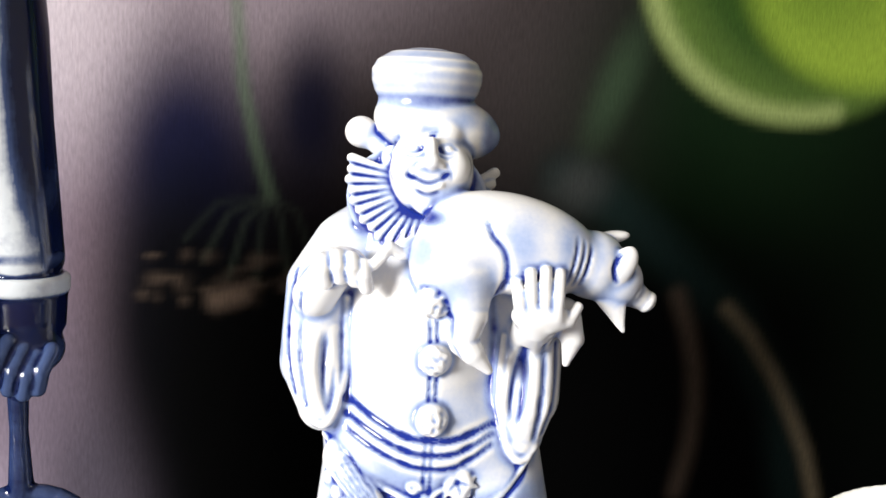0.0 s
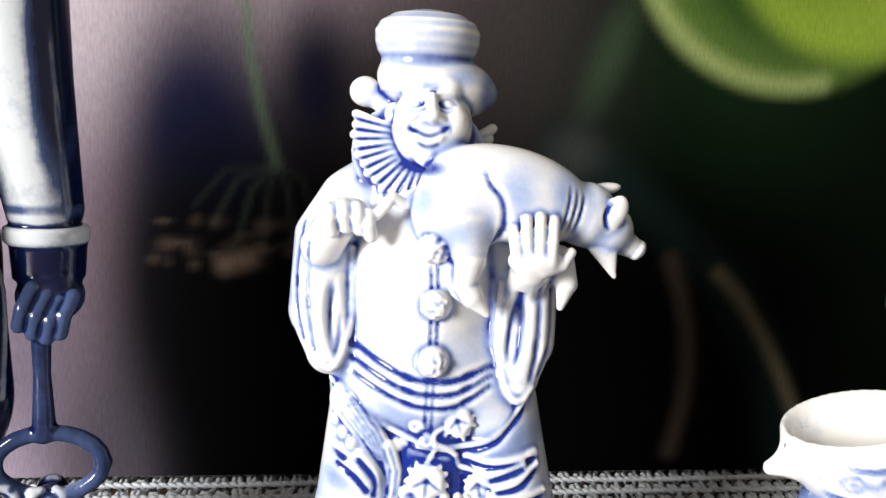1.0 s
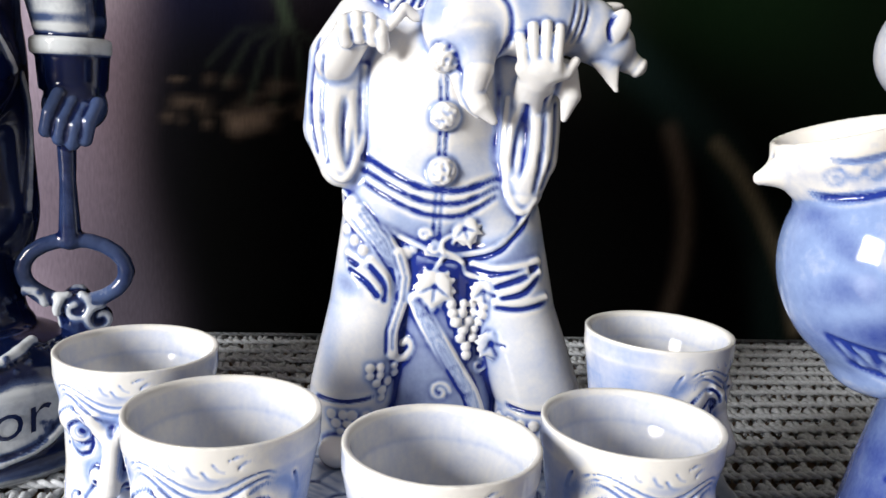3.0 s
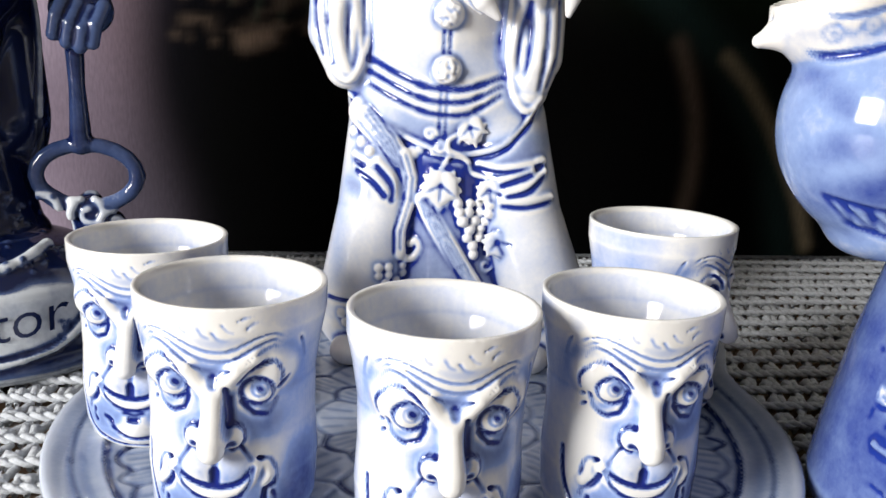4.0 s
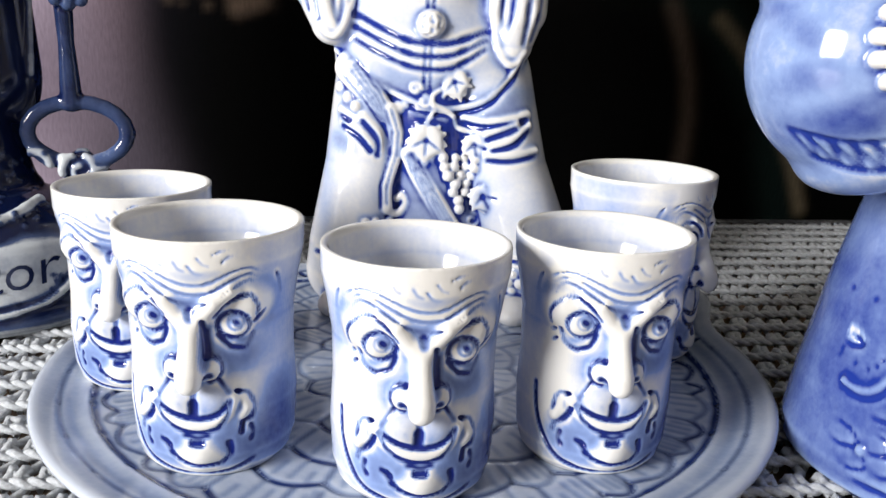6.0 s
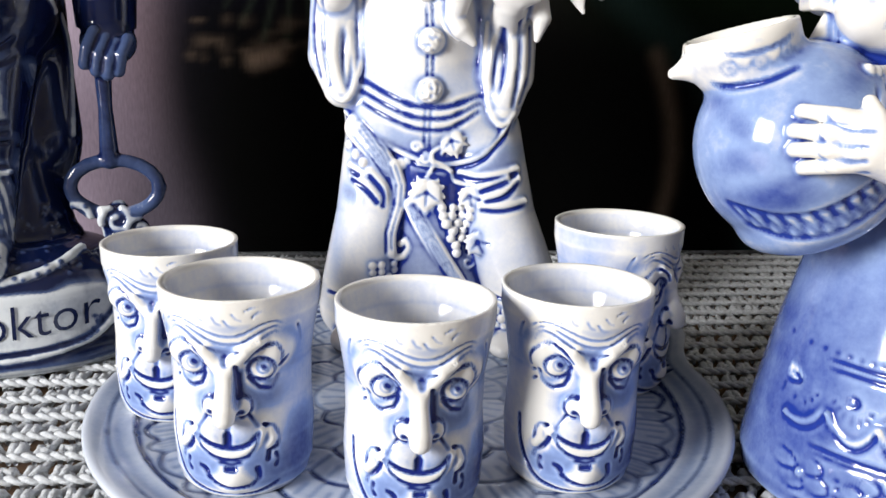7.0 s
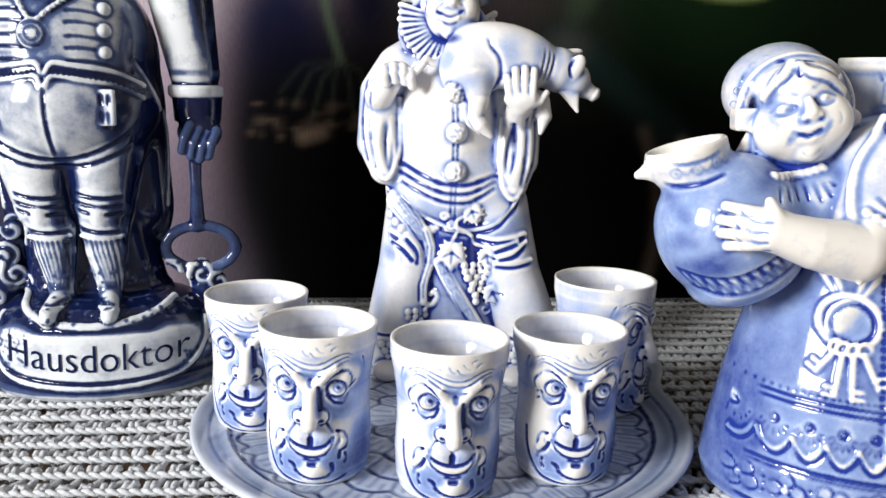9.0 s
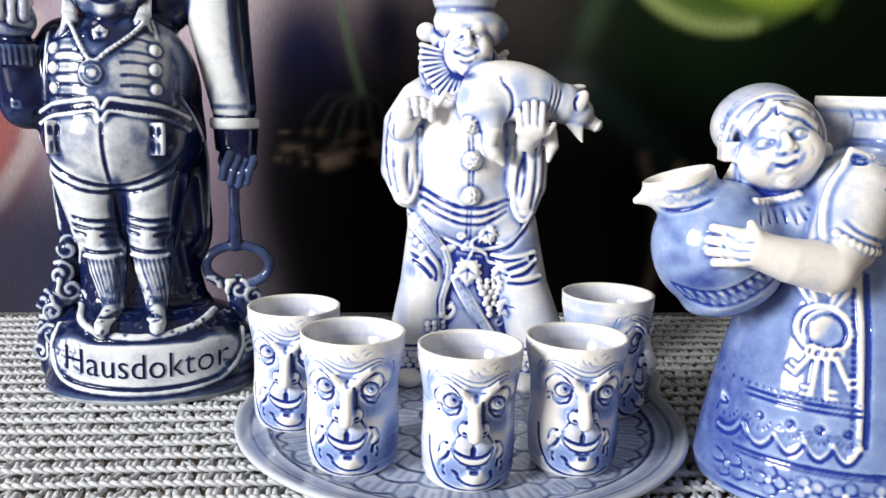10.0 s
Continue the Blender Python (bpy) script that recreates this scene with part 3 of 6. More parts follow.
def CUP_FACE(c):
    # the sides and the back carry more glaze than the face
    s, p = c.box((-0.03, -0.03, -0.01), (0.03, 0.03, 0.06))
    c.C[s] = 0.08 + 0.24 * np.clip((p[1] + 0.010) / 0.012, 0, 1) + 0.0 * p[2] + 0.0 * p[0]
    c.tint(0, 0.0510, 0.016, 0.006, 0.0)
    c.tint(-0.0135, 0.0260, 0.0040, 0.0120, 0.0)
    # washes of blue beside the nose, round the mouth and on the shaded cheek
    c.tint(0.0092, 0.0300, 0.0054, 0.0040, 0.58, 0.8)
    c.tint(-0.0062, 0.0295, 0.0030, 0.0056, 0.34, 0.9)
    c.tint(-0.0040, 0.0180, 0.0060, 0.0030, 0.36, 0.8)
    c.tint(0.0042, 0.0185, 0.0050, 0.0030, 0.44, 0.8)
    c.tint(-0.0072, 0.0085, 0.0076, 0.0060, 0.52, 0.7)
    c.tint(0.0095, 0.0085, 0.0070, 0.0065, 0.60, 0.7)
    c.tint(0.0160, 0.0130, 0.0030, 0.0100, 0.72, 0.7)
    c.tint(0.0155, 0.0400, 0.0026, 0.0110, 0.42, 0.8)
    c.tint(-0.0165, 0.0420, 0.0018, 0.0090, 0.30, 0.8)
    c.tint(0.0, 0.0415, 0.0040, 0.0022, 0.45, 0.8)
    c.tint(0.0040, 0.0480, 0.0080, 0.0016, 0.22, 0.9)
    # heavy brows that run down to the nose
    for side in (-1, 1):
        c.bump(side * 0.0105, 0.0412, 0.0050, 0.0022, 0.0, 0.22)
        y = c.front(side * 0.0035, 0.0405)
        c.rod([(side * 0.0085, y + 0.0006, 0.0442), (side * 0.0052, y - 0.0002, 0.0422), (side * 0.0020, y - 0.0002, 0.0384)], [0.0010, 0.0018, 0.0015], 0.0022, 0.05)
    # furrows of the forehead
    for i, g in enumerate((0.42, 0.52, 0.66)):
        d = 0.0021 * i
        c.draw([(-0.0166 + d * 0.5, 0.0448 + d * 0.1), (-0.0160 + d * 0.5, 0.0478 - d * 0.25), (-0.0138 + d * 0.3, 0.0496 - d * 0.45), (-0.0104, 0.0500 - d * 0.65), (-0.0062, 0.0484 - d * 0.9),
                (-0.0022, 0.0466 - d), (0.0014, 0.0460 - d), (0.0050, 0.0467 - d), (0.0086, 0.0486 - d * 0.9), (0.0122, 0.0494 - d * 0.65), (0.0154 - d * 0.3, 0.0474 - d * 0.4)],
               0.00022, g, k=0.0002)
    c.draw([(-0.0176, 0.0440), (-0.0172, 0.0476), (-0.0158, 0.0496)], 0.0003, 0.5, k=0.0003)
    c.draw([(0.0176, 0.0420), (0.0172, 0.0456), (0.0160, 0.0480)], 0.0003, 0.6, k=0.0003)
    # wisps of hair under the rim
    rnd = random.Random(11)
    for x, z, u, w in ((0.0026, 0.0521, 0.0026, -0.0019), (0.0006, 0.0504, 0.0030, -0.0020), (-0.0022, 0.0512, 0.0020, -0.0018), (0.0056, 0.0528, 0.0034, 0.0008),
                       (-0.0062, 0.0516, 0.0016, -0.0014), (0.0072, 0.0510, 0.0028, 0.0014), (-0.0098, 0.0520, 0.0014, -0.0016)):
        c.draw([(x, z), (x + 0.4 * u, z + 0.75 * w), (x + u, z + w)], 0.00018, rnd.uniform(0.26, 0.42), k=0.0002)
    # eyes
    for side, x, z in ((-1, -0.0086, 0.0380), (1, 0.0088, 0.0367)):
        c.bump(x, z, 0.0036, 0.0008, 0.03, 0.34)
        c.draw([(x + 0.0033 * math.cos(math.tau * i / 18), z + 0.0031 * math.sin(math.tau * i / 18)) for i in range(19)], 0.00045, 1.0, gap=0.0007)
        px, pz = x + 0.0006, z + 0.0006
        c.draw([(px + 0.0017 * math.cos(math.tau * i / 14), pz + 0.0017 * math.sin(math.tau * i / 14)) for i in range(15)], 0.00028, 0.62, gap=0.0006)
        c.tint(px, pz, 0.0015, 0.0015, 0.42, 0.4, y1=0.0)
        c.draw([(px - 0.0001, pz + 0.0003), (px + 0.0004, pz - 0.0001)], 0.0007, 1.0)
    c.draw([(-0.0148, 0.0372), (-0.0152, 0.0404), (-0.0141, 0.0432), (-0.0120, 0.0447), (-0.0092, 0.0443), (-0.0067, 0.0421), (-0.0052, 0.0398)], 0.00042, 0.95)
    c.draw([(0.0054, 0.0390), (0.0072, 0.0414), (0.0101, 0.0432), (0.0128, 0.0436), (0.0140, 0.0412), (0.0136, 0.0382)], 0.00045, 0.98)
    c.draw([(-0.0126, 0.0362), (-0.0118, 0.0332), (-0.0089, 0.0318), (-0.0064, 0.0328), (-0.0053, 0.0358)], 0.00045, 0.90)
    c.draw([(0.0055, 0.0346), (0.0079, 0.0316), (0.0108, 0.0310), (0.0124, 0.0340)], 0.00045, 0.95)
    c.tint(-0.0088, 0.0334, 0.0034, 0.0010, 0.40, 0.7, y1=0.0)
    c.tint(0.0090, 0.0324, 0.0034, 0.0010, 0.50, 0.7, y1=0.0)
    c.draw([(-0.0126, 0.0362), (-0.0146, 0.0352)], 0.00035, 0.7)
    c.draw([(-0.0126, 0.0336), (-0.0144, 0.0326)], 0.00035, 0.6)
    c.draw([(0.0128, 0.0372), (0.0150, 0.0392)], 0.0005, 0.9)
    c.draw([(0.0002, 0.0404), (0.0003, 0.0388)], 0.0010, 0.98)
    c.lo[2] -= 0.0009
    # nose: a long straight bridge, a round tip and curled wings
    y = c.front(0, 0.032)
    for side in (-1, 1):
        c.ball((side * 0.0038, y + 0.0002, 0.0262), (0.0022, 0.0022, 0.0024), 0.0022, 0.16)
    c.rod([(0, y + 0.0004, 0.0376), (0.0, y - 0.0012, 0.0320), (0, y - 0.0032, 0.0262), (0, y - 0.0034, 0.0246)], [0.0020, 0.0023, 0.0029, 0.0028], 0.0020, 0.0)
    for side in (-1, 1):
        c.draw([(side * 0.0028, 0.0290), (side * 0.0046, 0.0294), (side * 0.0064, 0.0282), (side * 0.0066, 0.0258), (side * 0.0054, 0.0240), (side * 0.0036, 0.0234)], 0.0005, 0.98)
        c.draw([(side * 0.0030, 0.0244), (side * 0.0042, 0.0252)], 0.0008, 1.0)
        c.draw([(side * 0.0052, 0.0236), (side * 0.0066, 0.0214), (side * 0.0082, 0.0190)], 0.0004, 0.75)
    # shaded right side of the nose, painted in with dark blue
    c.tint(0.0032, 0.0320, 0.0012, 0.0050, 0.75, 0.6)
    c.draw([(0.0028, 0.0374), (0.0032, 0.0340), (0.0034, 0.0300)], 0.0006, 0.8)
    # upper lip with its notch, mouth, full lower lip
    c.bump(-0.0034, 0.0186, 0.0044, 0.0018, 0.30, 0.16)
    c.bump(0.0034, 0.0188, 0.0044, 0.0018, 0.36, 0.16)
    up = [(-0.0090, 0.0186), (-0.0068, 0.0170), (-0.0045, 0.0159), (-0.0006, 0.0148), (0.0030, 0.0150), (0.0058, 0.0163), (0.0078, 0.0190)]
    low = [(-0.0090, 0.0182), (-0.0070, 0.0146), (-0.0036, 0.0121), (0.0008, 0.0113), (0.0048, 0.0123), (0.0072, 0.0154), (0.0078, 0.0186)]
    c.draw([((a + e) / 2, (b + f) / 2 - 0.0002) for (a, b), (e, f) in zip(up, low)], 0.0013, 0.0, True, k=0.0010, sink=0.0004)
    c.draw(up, 0.00050, 1.0)
    c.draw(low, 0.00042, 0.92)
    c.draw([(0.0000, 0.0212), (-0.0001, 0.0182)], 0.0004, 0.7)
    c.draw([(-0.0001, 0.0182), (-0.0002, 0.0158)], 0.0009, 1.0)
    # chin
    c.bump(0.0005, 0.0062, 0.0050, 0.0018, 0.06, 0.26)
    c.tint(0.0006, 0.0056, 0.0046, 0.0020, 0.02, 0.5)
    c.draw([(-0.0068, 0.0086), (-0.0056, 0.0060), (-0.0030, 0.0041), (0.0012, 0.0034), (0.0054, 0.0035), (0.0074, 0.0054), (0.0070, 0.0084)], 0.0006, 1.0)
    c.draw([(-0.0078, 0.0090), (-0.0060, 0.0078)], 0.0005, 0.9)
    c.draw([(-0.0024, 0.0106), (0.0004, 0.0101), (0.0028, 0.0105)], 0.0004, 0.9)
    c.draw([(-0.0006, 0.0090), (0.0012, 0.0091)], 0.0010, 1.0)
    # folds that curl beside the smile, and the jaw
    for run in ([(-0.0092, 0.0198), (-0.0118, 0.0197), (-0.0130, 0.0186), (-0.0127, 0.0156)], [(-0.0092, 0.0168), (-0.0105, 0.0138), (-0.0130, 0.0122), (-0.0131, 0.0104)],
                [(0.0082, 0.0204), (0.0110, 0.0194), (0.0126, 0.0162), (0.0117, 0.0138), (0.0097, 0.0132), (0.0094, 0.0106)]):
        c.draw(run, 0.00055, 1.0)
    for run in ([(-0.0108, 0.0190), (-0.0112, 0.0165), (-0.0124, 0.0140)], [(0.0098, 0.0188), (0.0106, 0.0164), (0.0094, 0.0146)]):
        c.draw(run, 0.0010, 0.0, True, k=0.0008, sink=0.0003)
    for run in ([(-0.0112, 0.0102), (-0.0118, 0.0084), (-0.0108, 0.0070)], [(0.0112, 0.0118), (0.0120, 0.0100), (0.0112, 0.0084)]):
        c.draw(run, 0.0004, 0.8)
    c.lo[2] += 0.0009
    c.draw([(-0.0164, 0.0210), (-0.0160, 0.0140), (-0.0142, 0.0080), (-0.0112, 0.0038), (-0.0060, 0.0018), (0.0, 0.0013), (0.0065, 0.0017), (0.0118, 0.0040)], 0.00055, 0.95)


cup_data = cup_mesh()
cup_data.materials.append(GLAZE_CUP)


def face_cup(x, y, turn, label, size=1.0):
    ob = tagged(new("schnapps_cup", cup_data), label, "cup", "cups on the tray")
    ob.matrix_world = pose(x, y, TRAY_Z - 0.0002, 0, 0, turn) @ Matrix.Scale(size, 4)
    return ob


CUP_LABEL = "small white and cobalt blue porcelain cup with a grinning relief face"
face_cup(-0.083, 0.190, 2, CUP_LABEL, 1.01)
face_cup(-0.0485, 0.149, 3, CUP_LABEL, 1.03)
face_cup(0.0, 0.141, 9, CUP_LABEL, 1.01)
face_cup(0.0435, 0.159, 8, CUP_LABEL, 1.01)
face_cup(0.064, 0.225, 62, "small white and blue porcelain cup turned with its relief face aside", 1.07)

# ---- the jester bottle with a pig ----
def clown():
    c = Clay((-0.056, -0.040, -0.002), (0.075, 0.045, 0.216), 0.00050)
    # trousers, stump and belly
    c.rod([(-0.0205, 0.010, 0.085), (-0.0240, 0.005, 0.05), (-0.0290, 0.001, 0.022), (-0.031, 0.001, 0.012)], [0.0150, 0.0150, 0.0152, 0.0145], 0.003, 0.12)
    c.rod([(0.0180, 0.010, 0.082), (0.0262, 0.005, 0.05), (0.0370, 0.001, 0.022), (0.036, 0.001, 0.012)], [0.0160, 0.0150, 0.0150, 0.0145], 0.003, 0.12)
    c.rod([(-0.002, 0.013, 0.085), (0.0, 0.011, 0.04), (0.002, 0.010, 0.008)], [0.020, 0.019, 0.022], 0.003, 0.5)
    c.turned((0, 0.004, 0), [(0, 0.040), (0.006, 0.041), (0.012, 0.034)], 0.003, 0.15, 0.62)
    c.ball((-0.004, 0.010, 0.094), (0.032, 0.022, 0.020), 0.006, 0.25)
    c.ball((-0.006, 0.009, 0.120), (0.0255, 0.023, 0.037), 0.006, 0.0)
    c.ball((-0.008, 0.014, 0.150), (0.030, 0.016, 0.018), 0.008, 0.2)
    # sleeves
    c.rod([(-0.031, 0.010, 0.148), (-0.0385, 0.006, 0.136), (-0.0392, 0.002, 0.112), (-0.0355, 0.000, 0.1000)], [0.011, 0.0105, 0.0105, 0.0080], 0.003, 0.12)
    c.rod([(0.018, 0.010, 0.145), (0.0265, 0.000, 0.1280), (0.0265, -0.001, 0.106), (0.0255, 0.000, 0.0945)], [0.010, 0.0105, 0.0105, 0.0075], 0.003, 0.12)
    # head, hat
    c.ball((-0.0055, -0.0005, 0.1748), (0.0125, 0.013, 0.0143), 0.002, 0.02)
    c.turned((-0.0085, 0.010, 0.0), [(0.186, 0.0142), (0.1965, 0.0146), (0.1985, 0.0158), (0.2015, 0.0167), (0.2050, 0.0168), (0.2080, 0.0152), (0.2105, 0.0112), (0.2118, 0.0050)], 0.002, 0.20, 1.0)
    c.ball((-0.0048, 0.0115, 0.1882), (0.0198, 0.0190, 0.0108), 0.0012, 0.08, (0, 10, 0))
    c.ball((-0.0285, 0.016, 0.1850), 0.0052, 0.001, 0.15)
    c.rod([(-0.0285, 0.016, 0.1850), (-0.0200, 0.012, 0.1800)], [0.003, 0.004], 0.002, 0.3)
    # pig
    c.ball((0.019, -0.010, 0.1545), (0.0265, 0.0135, 0.0150), 0.003, 0.05, (0, 12, 0))
    c.ball((0.004, -0.012, 0.149), (0.0145, 0.0125, 0.0150), 0.003, 0.10)
    CLOWN_DETAIL(c)
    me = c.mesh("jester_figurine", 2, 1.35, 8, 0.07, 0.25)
    # from the belly upwards the figure leans back
    co = np.empty(len(me.vertices) * 3, np.float32)
    me.vertices.foreach_get("co", co)
    co = co.reshape(-1, 3)
    w = np.clip((co[:, 2] - 0.070) / 0.050, 0, 1)
    w = w * w * (3 - 2 * w)
    co[:, 1] += 0.011 * w
    co[:, 0] = -0.002 + (co[:, 0] + 0.002) * (1 + 0.035 * w)
    me.vertices.foreach_set("co", co.ravel())
    me.update()
    me.materials.append(GLAZE_CLOWN)
    ob = tagged(new("jester_figurine", me), "white and cobalt blue porcelain jester bottle standing on the glazed tray", "figurine")
    ob.matrix_world = pose(-0.004, 0.262, TRAY_Z - 0.0002)
    return ob


def CLOWN_DETAIL(c):
    # pleated ruff
    c.ball((-0.0125, 0.006, 0.1655), (0.0165, 0.006, 0.0155), 0.002, 0.6)
    c.ball((-0.0095, 0.0020, 0.1655), (0.0215, 0.0028, 0.0175), 0.001, 0.55)
    for i in range(13):
        a = radians(168 + 8.2 * i)
        u, w = math.cos(a), math.sin(a)
        r0, r1 = 0.0105, 0.0232 - 0.0006 * (i % 2)
        p0, p1 = (-0.0065 + r0 * u, -0.001, 0.1715 + r0 * w), (-0.0065 + r1 * u, -0.001, 0.1725 + r1 * w)
        c.rod([p0, p1], [0.0007, 0.0016], 0.0007, 0.08 if i % 2 else 0.25)
        q = a + radians(4.1)
        c.rod([(-0.0065 + 0.013 * math.cos(q), -0.0022, 0.1715 + 0.013 * math.sin(q)), (-0.0065 + 0.0245 * math.cos(q), -0.0022, 0.1725 + 0.0245 * math.sin(q))], 0.0006, 0.0005, 0.9, cut=True)
    for i in range(4):
        c.rod([(0.006, 0.006, 0.170), (0.0135 - 0.001 * i, 0.006, 0.1745 - 0.0035 * i)], [0.0012, 0.0018], 0.0008, 0.2)
    # face
    c.ball((-0.0180, 0.001, 0.1768), (0.0026, 0.003, 0.0048), 0.0008, 0.04)
    c.draw([(-0.0186, 0.1795), (-0.0174, 0.1780), (-0.0184, 0.1748)], 0.0005, 0.4, gap=0.0008)
    c.tint(-0.0080, 0.1620, 0.0070, 0.0024, 0.85)
    for x, z in ((-0.0122, 0.1752), (0.0012, 0.1765)):
        c.bump(x, z, 0.0048, 0.0022, 0.0, 0.34)
    for x in (-0.0106, -0.0010):
        c.bump(x, 0.1858, 0.0040, 0.0015, 0.0, 0.25)
        c.ball((x, (c.front(x, 0.1815) or -0.01) - 0.0004, 0.1815), (0.0028, 0.0014, 0.0014), 0.0012, 0.06, cut=True)
        c.bump(x + 0.0003, 0.1812, 0.0015, 0.0005, 0.05, 0.45)
        c.draw(arc(x - 0.0028, 0.1812, x + 0.0028, 0.1815, -0.0018), 0.0003, 0.34, gap=0.0008)
        c.draw(arc(x - 0.0030, 0.1800, x + 0.0030, 0.1803, 0.0010), 0.0003, 0.35, gap=0.0008)
    c.draw([(-0.0060, 0.1868), (-0.0056, 0.1848)], 0.0004, 0.5, gap=0.0008)
    c.draw([(-0.0045, 0.1866), (-0.0050, 0.1850)], 0.0004, 0.5, gap=0.0008)
    y = c.front(-0.0052, 0.1800) or -0.013
    c.rod([(-0.0054, y + 0.0010, 0.1840), (-0.0051, y - 0.0002, 0.1800), (-0.0049, y - 0.0012, 0.1782)], [0.0013, 0.0017, 0.0025], 0.0014, 0.0)
    for q in (-1, 1):
        c.bump(-0.0050 + q * 0.0026, 0.1774, 0.0015, 0.0008, 0.03, 0.5)
        c.draw([(-0.0052 + q * 0.0036, 0.1780), (-0.0054 + q * 0.0060, 0.1756), (-0.0058 + q * 0.0066, 0.1728)], 0.0004, 0.22, gap=0.0008)
    c.draw([(-0.0118, 0.1738), (-0.0098, 0.1728), (-0.0060, 0.1716), (-0.0025, 0.1726), (-0.0004, 0.1746)], 0.0006, 0.42, gap=0.0008)
    c.tint(-0.0108, 0.1733, 0.0014, 0.0010, 0.7, 0.7, y1=0.0)
    c.tint(-0.0010, 0.1740, 0.0014, 0.0010, 0.7, 0.7, y1=0.0)
    c.draw([(-0.0096, 0.1712), (-0.0058, 0.1698), (-0.0022, 0.1712)], 0.0010, 0.0, True, gap=0.0008)
    c.draw([(-0.0088, 0.1690), (-0.0060, 0.1680), (-0.0032, 0.1690)], 0.0004, 0.4, gap=0.0008)
    c.bump(-0.0066, 0.1655, 0.0036, 0.0015, 0.0, 0.3)
    # brim edge
    c.tint(0.0130, 0.1850, 0.0040, 0.0080, 0.65)
    c.tint(-0.0080, 0.1950, 0.0070, 0.0022, 0.34, 0.9)
    c.tint(0.0040, 0.1900, 0.0040, 0.0030, 0.40, 0.9)
    c.tint(-0.0085, 0.2040, 0.0170, 0.0060, 0.30, 0.6)
    c.tint(-0.0085, 0.1990, 0.0150, 0.0012, 0.34, 0.8)
    # raised fist
    c.rod([(-0.0385, -0.004, 0.1345), (-0.0330, -0.008, 0.1430)], [0.0068, 0.0062], 0.0015, 0.05)
    c.ball((-0.0300, -0.0110, 0.1455), (0.0080, 0.0060, 0.0058), 0.0015, 0.0)
    for i, (x, z) in enumerate(((-0.0350, 0.1475), (-0.0308, 0.1490), (-0.0266, 0.1485), (-0.0232, 0.1465))):
        c.rod([(x, -0.0145, z), (x + 0.0006, -0.0165, z - 0.0030), (x + 0.0012, -0.0150, z - 0.0068)], 0.0022, 0.0006, 0.0)
    # pig: tail, legs, head
    c.rod([(-0.0205, -0.014, 0.1465), (-0.0175, -0.015, 0.1500), (-0.0160, -0.0145, 0.1525), (-0.0125, -0.013, 0.1500), (-0.0085, -0.012, 0.1515)], 0.0018, 0.0008, 0.05)
    c.tint(-0.0070, 0.1520, 0.0050, 0.0050, 0.40, y1=0.0)
    c.rod([(0.0060, -0.016, 0.1440), (0.0082, -0.020, 0.1345), (0.0072, -0.020, 0.1270), (0.0094, -0.020, 0.1230), (0.0140, -0.020, 0.1180)], [0.0092, 0.0050, 0.0036, 0.0036, 0.0014], 0.0016, 0.06)
    c.rod([(-0.0010, -0.015, 0.1390), (0.0022, -0.018, 0.1320), (0.0050, -0.017, 0.1240), (0.0090, -0.017, 0.1200)], [0.0045, 0.0028, 0.0024, 0.0016], 0.0010, 0.15)
    c.rod([(0.0350, -0.012, 0.1340), (0.0380, -0.014, 0.1275), (0.0366, -0.014, 0.1198)], [0.0055, 0.0035, 0.0012], 0.0015, 0.05)
    c.ball((0.0430, -0.007, 0.1490), (0.0100, 0.0100, 0.0105), 0.0020, 0.25)
    c.ball((0.0500, -0.006, 0.1445), (0.0085, 0.0080, 0.0085), 0.0020, 0.30)
    c.rod([(0.0530, -0.005, 0.1420), (0.0600, -0.004, 0.1382)], [0.0052, 0.0033], 0.0015, 0.12)
    c.ball((0.0608, -0.004, 0.1378), (0.0020, 0.0038, 0.0036), 0.0005, 0.05, (0, 30, 0))
    c.ball((0.0508, -0.013, 0.1500), (0.0038, 0.0024, 0.0066), 0.0008, 0.0, (0, 25, 0))
    c.draw([(0.0500, 0.1540), (0.0478, 0.1495), (0.0492, 0.1455)], 0.0005, 0.9)
    c.ball((0.0490, -0.001, 0.1570), (0.0058, 0.0030, 0.0020), 0.0008, 0.12, (0, -10, 0))
    c.rod([(0.0490, -0.010, 0.1395), (0.0528, -0.011, 0.1298)], [0.0046, 0.0008], 0.0008, 0.15, flat=0.5)
    for d in (0.0, 0.0022, 0.0042):
        c.draw([(0.0372 + d, 0.1590 - d * 0.5), (0.0362 + d, 0.1510), (0.0345 + d, 0.1440)], 0.0004, 0.5)
    c.draw([(0.0112, 0.1622), (0.0130, 0.1582), (0.0160, 0.1545), (0.0174, 0.1500), (0.0172, 0.1440), (0.0150, 0.1390)], 0.0006, 0.55, k=0.0014)
    c.tint(0.0210, 0.1560, 0.0060, 0.0070, 0.38, 0.9, y1=0.0)
    c.tint(0.0360, 0.1560, 0.0050, 0.0080, 0.38, 0.9, y1=0.0)
    c.tint(0.0060, 0.1420, 0.0080, 0.0060, 0.30, 0.9, y1=0.0)
    # hand under the pig
    c.rod([(0.0265, -0.008, 0.1270), (0.0270, -0.018, 0.1330)], [0.0065, 0.0062], 0.0015, 0.05)
    c.ball((0.0275, -0.0215, 0.1355), (0.0082, 0.0046, 0.0050), 0.0015, 0.0)
